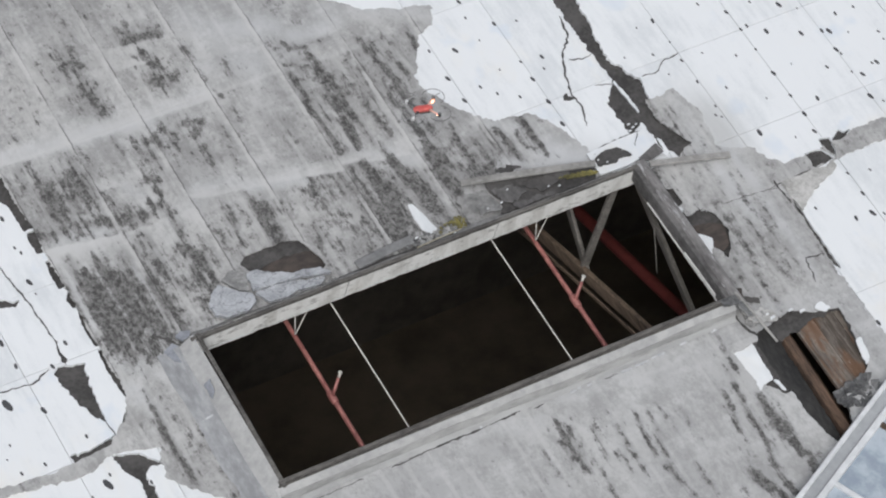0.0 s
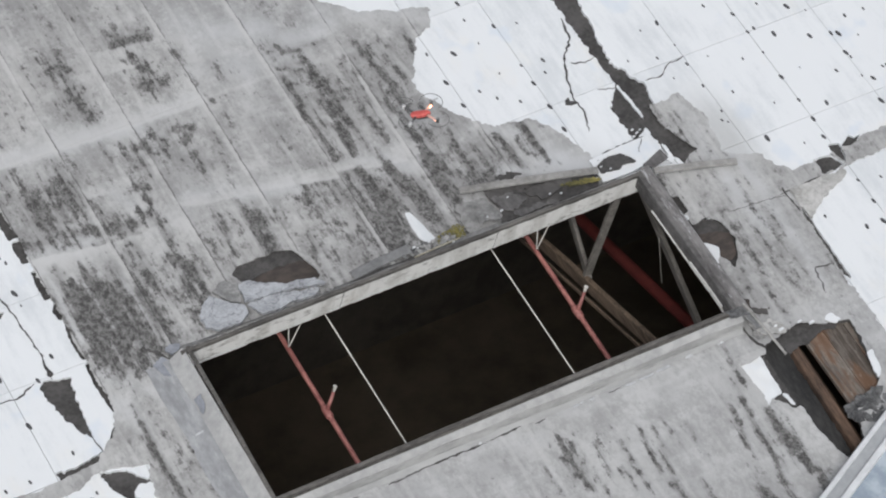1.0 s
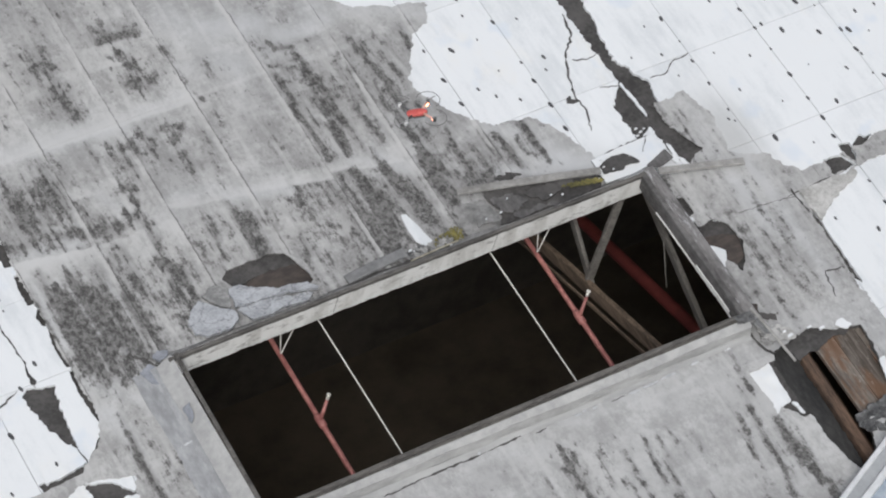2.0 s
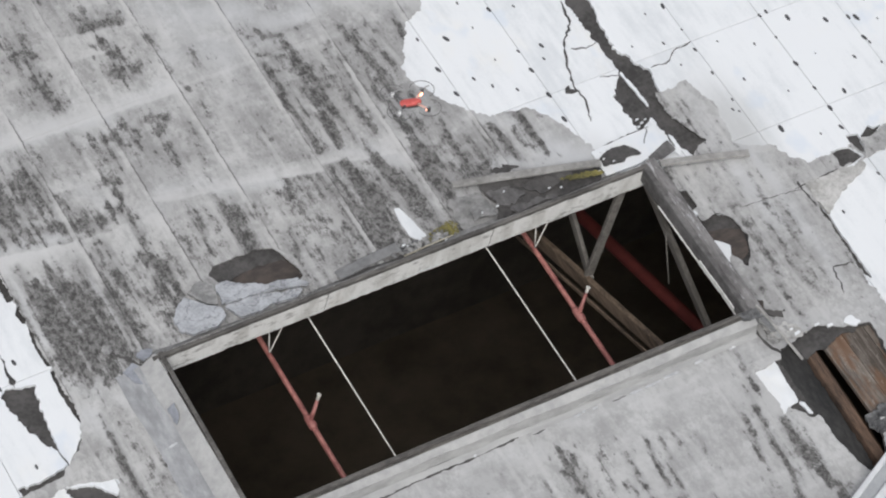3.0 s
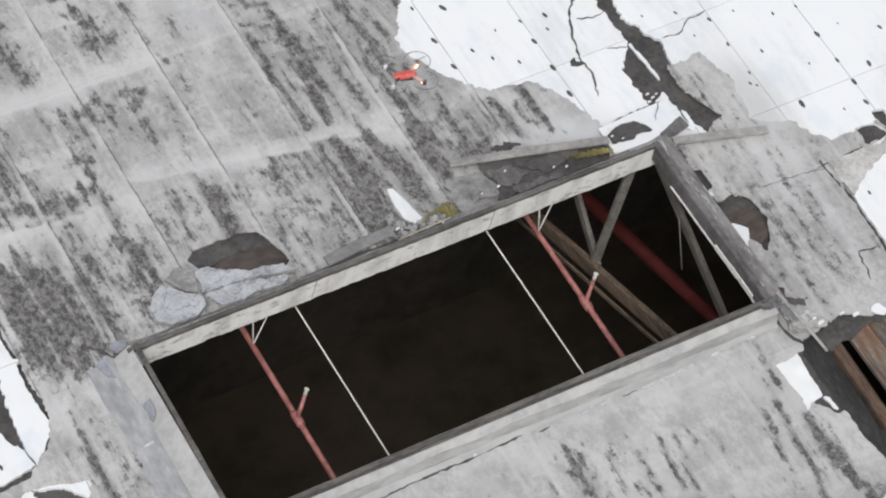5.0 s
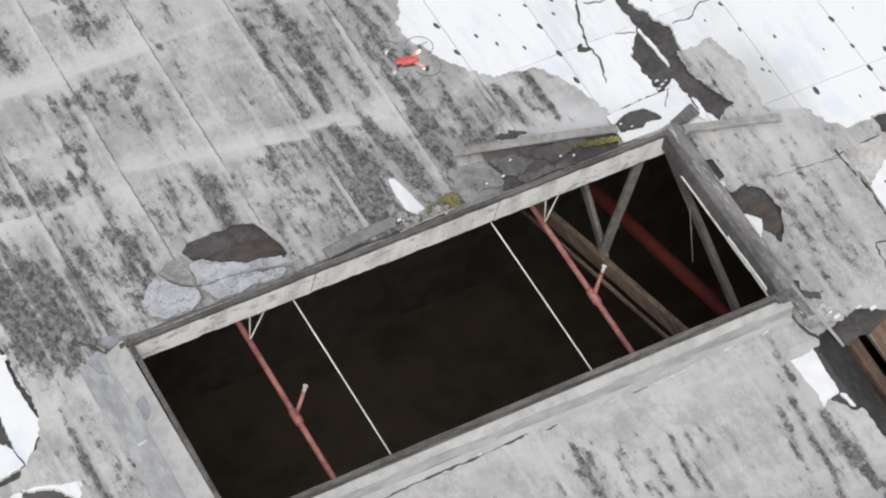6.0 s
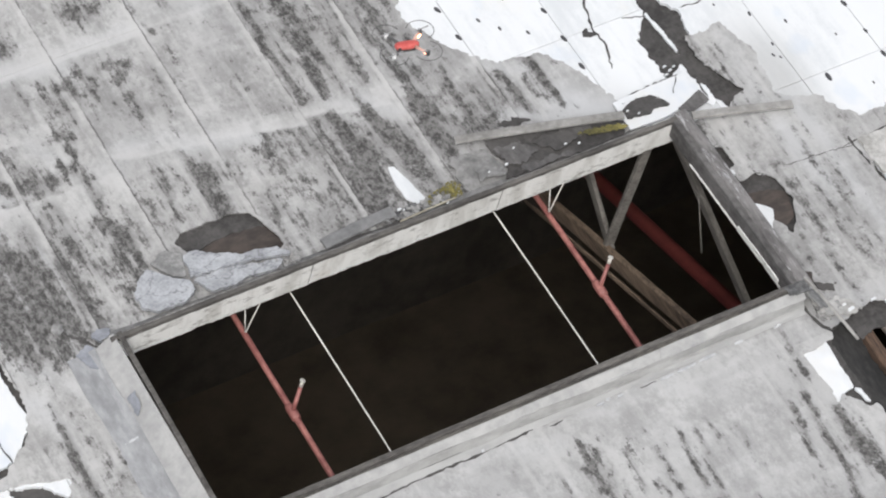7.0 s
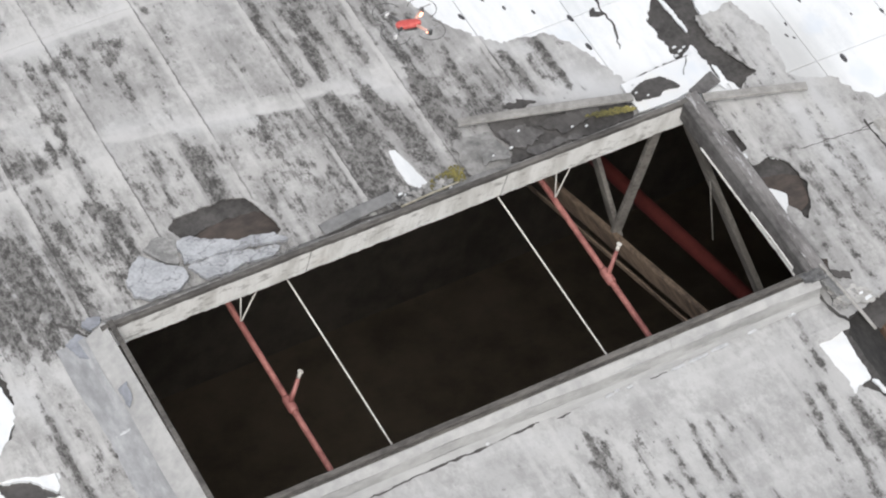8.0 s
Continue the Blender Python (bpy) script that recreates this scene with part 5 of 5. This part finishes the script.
for k in range(5):
    part("glass_pane", box(CX0 + k * 0.578 + 0.016, CX0 + (k + 1) * 0.578 - 0.016, -CL + 0.03, -0.1, 0.118, 0.124), M_GLASS.m, cover, "wired glass, blue-grey sky reflection in its colour")
part("base", box(CX0 + 0.02, CX1 - 0.02, -CL + 0.02, -0.02, 0.0, 0.03), M_FELT, cover)

# ---------------------------------------------------------------- small drone hovering over the roof
M_DRONE = plain("red_drone_shell", (0.50, 0.08, 0.072), (0.66, 0.15, 0.13), 40, 0.35, bump=0.02)
M_DARK = plain("dark_plastic", (0.05, 0.05, 0.05), (0.10, 0.10, 0.10), 60, 0.5)
M_BLADE = plain("grey_blade", (0.22, 0.22, 0.22), (0.34, 0.34, 0.34), 60, 0.5)
# front arms: the orange lights' glow is painted in as a pale pink
M_ARM_LIT = plain("led_lit_plastic", (0.62, 0.36, 0.29), (0.78, 0.50, 0.42), 60, 0.4)
M_PALE = plain("pale_plastic", (0.6, 0.6, 0.6), (0.75, 0.75, 0.75), 60, 0.5)
M_LED = Mat("led")
M_LED.colour((1.0, 0.35, 0.15))
M_LED.b.inputs["Emission Color"].default_value = (1.0, 0.38, 0.22, 1)
M_LED.b.inputs["Emission Strength"].default_value = 6.0
drone = thing("drone", "small red quadcopter drone with dark prop guards hovering in the air", "drone", m=pose(0, 0, 0))
drone.matrix_world = Matrix.Translation((ROOF @ Vector((2.02, 0.738, 0.6)))) @ pose(0, 0, 0, 4, 3, -14.0) @ Matrix.Scale(0.93, 4)
bm = bmesh.new()
bmesh.ops.create_uvsphere(bm, u_segments=24, v_segments=14, radius=1)
for v in bm.verts:
    c = Vector([math.copysign(abs(q) ** 0.72, q) for q in v.co])
    v.co = (c.x * 0.072, c.y * (0.027 - 0.006 * c.x), c.z * (0.020 + 0.004 * c.x))
for f in bm.faces:
    f.smooth = True
part("body", bm, M_DRONE, drone, "glossy red shell")
part("belly", box(-0.06, 0.055, -0.02, 0.02, -0.04, -0.018, 0.008), M_DARK, drone)
for sx in (-1, 1):
    for sy in (-1, 1):
        tip = (sx * 0.098, sy * 0.088, 0.005)
        part("arm", tube([(sx * 0.045, sy * 0.022, 0), (sx * 0.07, sy * 0.06, 0.004), tip], [0.010, 0.008, 0.009], 8), M_ARM_LIT if sx > 0 else M_DARK, drone)
        part("motor", tube([(tip[0], tip[1], -0.012), (tip[0], tip[1], 0.02)], 0.012, 10), M_PALE if sx < 0 else M_DARK, drone)
        part("propeller", beam((tip[0] - 0.055, tip[1] - 0.02, 0.024), (tip[0] + 0.055, tip[1] + 0.02, 0.024), 0.007, 0.0014, 0, 0, 3), M_BLADE, drone)
        ring = [(tip[0] + 0.080 * math.cos(t), tip[1] + 0.080 * math.sin(t), 0.018) for t in (math.atan2(sy, sx) + (j / 20 - 0.5) * math.radians(225) for j in range(21))]
        part("prop_guard", tube(ring, 0.0023, 6), M_DARK, drone)
        if sx > 0:
            part("led", tube([(tip[0] - 0.018, tip[1] - sy * 0.03, -0.004), (tip[0] + 0.004, tip[1], -0.012)], 0.0085, 8), M_LED.m, drone, "glowing orange light bar")

# ---------------------------------------------------------------- roof pieces: deck, felt, white boards, grey membrane
deck = thing("roof_deck", "old sawn plank deck under the felt, bare at the broken corner", "roof deck", "structure")
joist = beam((3.545, -3.0, -0.105), (3.61, -1.28, -0.105), 0.065, 0.12, 0.006, 0.0, 90)
part("joist", joist, M_JOIST, deck, "rust-brown stained joist")
part("joist", beam((3.69, -3.0, -0.34), (3.74, -1.28, -0.34), 0.10, 0.06, 0.006, 0.0, 91), M_JOIST, deck, "rust-brown stained joist")
W = 0.15
for i in range(1 + int((EXTENT[1] - EXTENT[0]) / W)):
    a = EXTENT[0] - 0.11 + i * W
    b = a + W - 0.005
    spans = [(EXTENT[2], EXTENT[3])]
    if b > OPENING[0] - 0.005 and a < OPENING[1] + 0.005:
        spans = [(EXTENT[2], OPENING[2] - 0.045), (OPENING[3] + 0.045, EXTENT[3])]
    if b > 3.36 and a < 3.66:
        out = []
        for s0, s1 in spans:
            if s0 < -2.5 < s1:
                out += [(s0, -2.48), (-1.34, s1)] if s1 > -1.3 else [(s0, -2.48)]
            else:
                out.append((s0, s1))
        spans = out
    for s0, s1 in spans:
        drop = random.uniform(0, 0.009)
        part("deck_board", box(a, b, s0, s1, -0.062 - drop, -0.036 - drop), M_DECK, deck)

felt = sheet("roof_felt", -2.2, 6.6, -3.4, 3.8, 0.02,
             lambda x, y: np.minimum(np.minimum(off_opening(x, y, 0.03), -inside(x, y, BROKEN_CORNER) + ragged(x, y, 0.6, 71)), -inside(x, y, GREY_HOLES[0]) - 0.02),
             lambda x, y: -0.026 + 0.003 * wander(x * 6, y * 6, 9), 0.006)
single("roof_felt", felt, M_FELT, "black torn underlay felt between the deck and the boards", "roofing felt", "structure")
plate("felt_scrap", [(3.48, -1.37), (3.75, -1.38), (3.99, -1.47), (3.92, -1.51), (3.80, -1.50), (3.70, -1.55), (3.62, -1.52), (3.54, -1.56)], -0.028, (0, 0.02), 0.006, M_FELT, "black torn felt edge over the bare planks", "felt scrap", 0.9, 153, 0.01, 0.004)
plate("felt_tongue", [(3.34, -1.40), (3.575, -1.36), (3.56, -1.6), (3.53, -2.2), (3.50, -2.46), (3.36, -2.46), (3.34, -2.0)], -0.075, (-0.16, 0), 0.006, M_FELT_SHADED, "black felt tongue sagging into the broken corner, shade darkened into its colour", "felt scrap", 0.6, 54)

far_boards = bmesh.new()
boards = thing("white_roof_boards", "white coated roof boards with dark mastic spots and torn gaps", "roof boards", "structure")
ROWS_LEFT = [-14.0, -12.2, -10.6, -9.0, -7.4, -5.9, -4.4, -2.95, -1.46, -0.45, 0.27, 0.86, 1.85, 2.9, 4.0, 5.5, 8.0]
ROWS_RIGHT = [-14.0, -12.2, -10.6, -9.0, -7.4, -5.9, -4.4, -2.95, -1.46, -0.44, 0.02, 0.83, 1.85, 2.9, 4.0, 5.5, 8.0]
spot_rnd = random.Random(12)
SPOTS_RIGHT = [
    (4.18, 1.16, 0.022), (4.04, 1.15, 0.01), (3.82, 0.95, 0.011), (4.19, 0.94, 0.01),
    (4.02, 0.89, 0.014), (4.03, 0.69, 0.01), (4.18, 0.76, 0.017), (4.35, 0.76, 0.009),
    (4.18, 0.55, 0.016), (4.34, 0.42, 0.014), (4.18, 0.31, 0.014), (4.14, 0.24, 0.015),
    (4.17, 0.21, 0.012), (4.56, 1.16, 0.015), (4.71, 1.01, 0.02), (4.72, 0.83, 0.017),
    (4.88, 0.74, 0.026), (4.72, 0.63, 0.013), (4.56, 0.64, 0.013), (5.1, 0.62, 0.026),
    (5.25, 0.58, 0.021), (5.42, 0.49, 0.009), (5.25, 0.39, 0.024), (4.88, 0.41, 0.01),
    (5.1, 0.28, 0.02), (5.24, 0.17, 0.012), (5.42, 0.18, 0.013), (4.72, 0.39, 0.026),
    (4.55, 0.22, 0.01),
]
SPOTS_FAR_RIGHT = [
    (4.72, 0.17, 0.02), (4.88, 0.07, 0.03), (4.72, -0.01, 0.024), (4.7, -0.17, 0.021),
    (4.34, -0.02, 0.028), (4.55, -0.16, 0.01), (5.24, -0.07, 0.027), (5.62, 0.33, 0.01),
    (5.2, 0.83, 0.01), (4.71, -0.58, 0.014), (4.87, -0.62, 0.014), (4.71, -0.77, 0.02),
    (4.34, -0.74, 0.014), (4.55, -0.93, 0.021), (4.68, -0.94, 0.028), (4.75, -0.98, 0.015),
]
SPOTS_MIDDLE = [
    (2.76, 1.5, 0.026), (2.59, 1.57, 0.015), (2.59, 1.3, 0.023), (2.76, 1.14, 0.016),
    (2.6, 1.08, 0.022), (2.84, 1.04, 0.015), (2.97, 0.95, 0.015), (2.96, 1.51, 0.01),
    (2.96, 1.22, 0.01), (3.13, 1.22, 0.014), (3.13, 1.05, 0.022), (3.29, 1.2, 0.02),
    (3.25, 1.1, 0.013), (3.13, 0.83, 0.024), (3.12, 0.62, 0.024), (3.13, 1.6, 0.021),
    (3.29, 1.56, 0.012), (2.97, 1.73, 0.014),
]
SPOTS_LEFT = [
    (-0.69, 1.17, 0.015), (-0.74, 0.83, 0.01), (-0.73, 0.4, 0.024), (-1.1, 0.57, 0.026),
    (-1.09, 0.37, 0.02), (-1.07, -0.01, 0.026), (-1.26, 0.12, 0.045), (-0.91, -0.3, 0.016),
    (-1.23, -0.38, 0.016), (-1.43, -0.25, 0.01), (-0.9, -0.62, 0.014), (-0.94, -0.68, 0.04),
    (-0.69, -0.78, 0.015), (-1.39, -0.38, 0.018), (-0.88, 0.27, 0.02), (-1.37, -0.16, 0.012),
]
SPOTS = SPOTS_RIGHT + SPOTS_FAR_RIGHT + SPOTS_MIDDLE + SPOTS_LEFT


def seen(x, y):
    return (2.3 < x < 5.5 and -1.2 < y < 1.7 and x + y < 5.9) or (-1.5 < x < 0 and -0.9 < y < 1.2)


bm = bmesh.new()
bmesh.ops.create_uvsphere(bm, u_segments=9, v_segments=5, radius=1)
for v in bm.verts:
    v.co = Vector((v.co.x * (1 + 0.25 * noise.noise(v.co * 1.7)), v.co.y * (1 + 0.3 * noise.noise(v.co * 1.3 + Vector((4, 1, 2)))), v.co.z * 0.22))
SPOT = bpy.data.meshes.new("mastic_spot")
bm.to_mesh(SPOT)
bm.free()
SPOT.materials.append(M_SPOT)


def spot(parent, x, y, size, turn):
    ob = new("mastic_spot", SPOT)
    ob.parent = parent
    ob.matrix_basis = pose(x, y, 0.0, 0, 0, turn) @ Matrix.Diagonal((size * 0.55, size * 1.2, 0.012, 1))


def board_soil(x, y):
    return np.clip(0.75 * np.exp(-((x - 4.08) / 0.22) ** 2 - ((y - 0.1) / 0.5) ** 2) + 0.3 * np.exp(-((x - 3.2) / 0.12) ** 2 - ((y - 0.35) / 0.2) ** 2), 0, 1)


for k, (a, b) in enumerate(zip(COLUMNS, COLUMNS[1:])):
    rows = ROWS_LEFT if b < 1.5 else ROWS_RIGHT
    for c, d in zip(rows, rows[1:]):
        cx, cy = (a + b) / 2, (c + d) / 2
        near = -2.1 < cx < 6.4 and -3.2 < cy < 3.6
        gx, gy = np.meshgrid(np.linspace(a, b, 7), np.linspace(c, d, 9))
        if inside(gx, gy, GREY).min() > 0.06:
            continue
        if near:
            me = sheet("board", a + 0.0021, b - 0.0021, c + 0.0018, d - 0.0018, 0.012, white_solid, lambda x, y: white_height(x, y) + 0.001 * math.sin(k * 3 + c * 5), 0.02, {"soil": board_soil})
            if me is None:
                continue
            ob = part("board", me, M_WHITE, boards)
        else:
            box(a + 0.002, b - 0.002, c + 0.002, d - 0.002, -0.02, 0.0, 0.0, far_boards)
            continue
        for x, y, size in SPOTS:
            if a <= x < b and c <= y < d:
                spot(ob, x, y, size, spot_rnd.uniform(-10, 24))
        if seen(cx, cy):
            continue
        for col, off in enumerate((0.03, 0.19, 0.36)):
            y = c + 0.06 + 0.1 * (col == 1)
            while y < d - 0.03:
                px, py = a + off + spot_rnd.uniform(-0.03, 0.03), y + spot_rnd.uniform(-0.05, 0.05)
                y += 0.24 if col != 2 else 0.30
                q = np.array([px]), np.array([py])
                if white_solid(*q)[0] > 0.03 and grey_solid(*q)[0] < -0.02 and spot_rnd.random() < 0.85:
                    spot(ob, px, py, spot_rnd.choice((0.011, 0.014, 0.018, 0.022, 0.027)), spot_rnd.uniform(-12, 24))


tagged(part("distant_boards", far_boards, M_WHITE, boards), kind="stuff")


def crack(parent, points, width, z, seed, mat=M_FELT):
    """A fine open crack: a thin jagged dark ribbon let into the face."""
    rnd = random.Random(seed)
    pts = [Vector((*p, 0)) for p in points]
    line = []
    for p, q in zip(pts, pts[1:]):
        n = max(2, int((q - p).length / 0.025))
        line += [p.lerp(q, i / n) + Vector((rnd.uniform(-1, 1), rnd.uniform(-1, 1), 0)) * 0.007 * (i > 0) for i in range(n)]
    line.append(pts[-1])
    verts, faces = [], []
    for i, p in enumerate(line):
        d = (line[min(i + 1, len(line) - 1)] - line[max(i - 1, 0)]).normalized()
        w = width * rnd.uniform(0.3, 1.5) * (0.35 if i in (0, len(line) - 1) else 1)
        side = Vector((-d.y, d.x, 0)) * w / 2
        top = z if z is not None else float(grey_height(np.array([p.x]), np.array([p.y]))[0]) + 0.0016
        for zz in (top, top - 0.006):
            verts += [(*(p + side).xy, zz), (*(p - side).xy, zz)]
    for i in range(len(line) - 1):
        a, b = i * 4, i * 4 + 4
        faces += [(a, a + 1, b + 1, b), (a + 2, a, b, b + 2), (a + 1, a + 3, b + 3, b + 1)]
    part("crack", mesh_of("crack", verts, faces), mat, parent)


crack(boards, [(3.59, 1.47), (3.55, 1.28), (3.44, 1.17), (3.36, 1.0), (3.31, 0.83), (3.32, 0.69), (3.26, 0.53)], 0.012, 0.004, 1)
crack(boards, [(3.45, 1.10), (3.54, 1.06), (3.64, 1.08)], 0.006, 0.004, 2)
crack(boards, [(3.50, 0.82), (3.63, 0.78)], 0.005, 0.004, 3)
crack(boards, [(-1.6, 0.24), (-1.27, 0.23), (-1.05, 0.20), (-0.91, 0.26)], 0.008, 0.004, 4)
crack(boards, [(-0.90, 1.35), (-0.845, 0.98), (-0.811, 0.79), (-0.785, 0.46), (-0.798, 0.24)], 0.009, 0.004, 9)
crack(boards, [(-0.80, 0.36), (-0.795, 0.26)], 0.03, 0.004, 10)
crack(boards, [(-0.75, -0.24), (-0.745, -0.38)], 0.005, 0.004, 22)
crack(boards, [(3.84, 0.75), (3.95, 0.74), (4.05, 0.81), (4.19, 0.83)], 0.006, 0.004, 5)
crack(boards, [(3.28, 0.84), (3.24, 0.80), (3.31, 0.78)], 0.03, 0.004, 6)

crack(boards, [(3.534, 0.318), (3.49, 0.26), (3.456, 0.213)], 0.007, 0.052, 7)
crack(boards, [(3.13, 0.315), (3.30, 0.338), (3.50, 0.342), (3.62, 0.34)], 0.005, 0.006, 8)

membrane = thing("roof_membrane", "weathered grey felt roofing in strips with dark lichen streaks, torn at its edges", "roofing felt", "structure")
for k, (a, b) in enumerate(zip(COLUMNS, COLUMNS[1:])):
    rows = [-14.0, -8.0, -3.3, -1.46, -0.44, 1.85, 3.7, 8.0] if (b < 0 or b > 3.2) else [-14.0, -8.0, -3.3, -0.5, 1.85, 3.7, 8.0]
    for c, d in zip(rows, rows[1:]):
        cx, cy = (a + b) / 2, (c + d) / 2
        near = -2.1 < cx < 6.6 and -3.4 < cy < 3.7
        me = sheet("membrane_strip", a, b, c + (0.002 if c == 1.85 and (b < 1.1 or 1.5 < a < 1.7) else 0), d, 0.013 if near else 0.1, grey_solid, grey_height, 0.008, {"soil": soil_at, "wash": wash_at, "seam": seam_at, "lap": lap_at})
        if me is not None:
            part("membrane_strip", me, M_GREY, membrane)

crack(membrane, [(1.02, -1.328), (1.22, -1.322), (1.38, -1.325), (1.52, -1.318), (1.67, -1.316)], 0.015, None, 11)
crack(membrane, [(1.76, -1.336), (1.84, -1.332)], 0.008, None, 12)
crack(membrane, [(0.72, -1.336), (0.86, -1.33), (1.02, -1.328)], 0.008, None, 13)
crack(membrane, [(2.30, -1.335), (2.395, -1.336)], 0.012, None, 17)
crack(membrane, [(0.06, -1.33), (0.30, -1.336), (0.52, -1.334)], 0.005, None, 19)
crack(membrane, [(4.18, -1.094), (4.10, -1.083), (4.043, -1.071), (4.017, -1.143), (4.02, -1.20), (3.994, -1.272)], 0.009, None, 14)
crack(membrane, [(3.40, -1.28), (3.38, -1.36), (3.49, -1.33)], 0.010, None, 15)
crack(membrane, [(3.78, -0.443), (3.96, -0.454), (4.19, -0.488)], 0.004, None, 18)
crack(membrane, [(4.20, -0.42), (4.198, -0.52), (4.203, -0.637)], 0.012, None, 24)
crack(membrane, [(-0.226, 0.285), (-0.19, 0.21), (-0.149, 0.157), (-0.09, 0.08), (-0.051, 0.028)], 0.011, None, 16)
crack(membrane, [(4.13, -0.475), (4.24, -0.462), (4.36, -0.452), (4.50, -0.450)], 0.008, None, 20)
# dark ribbon laid in for the shadow along the curb's outer corner
crack(membrane, [(3.33, -1.255), (3.345, -1.37), (3.39, -1.48)], 0.014, 0.030, 23)
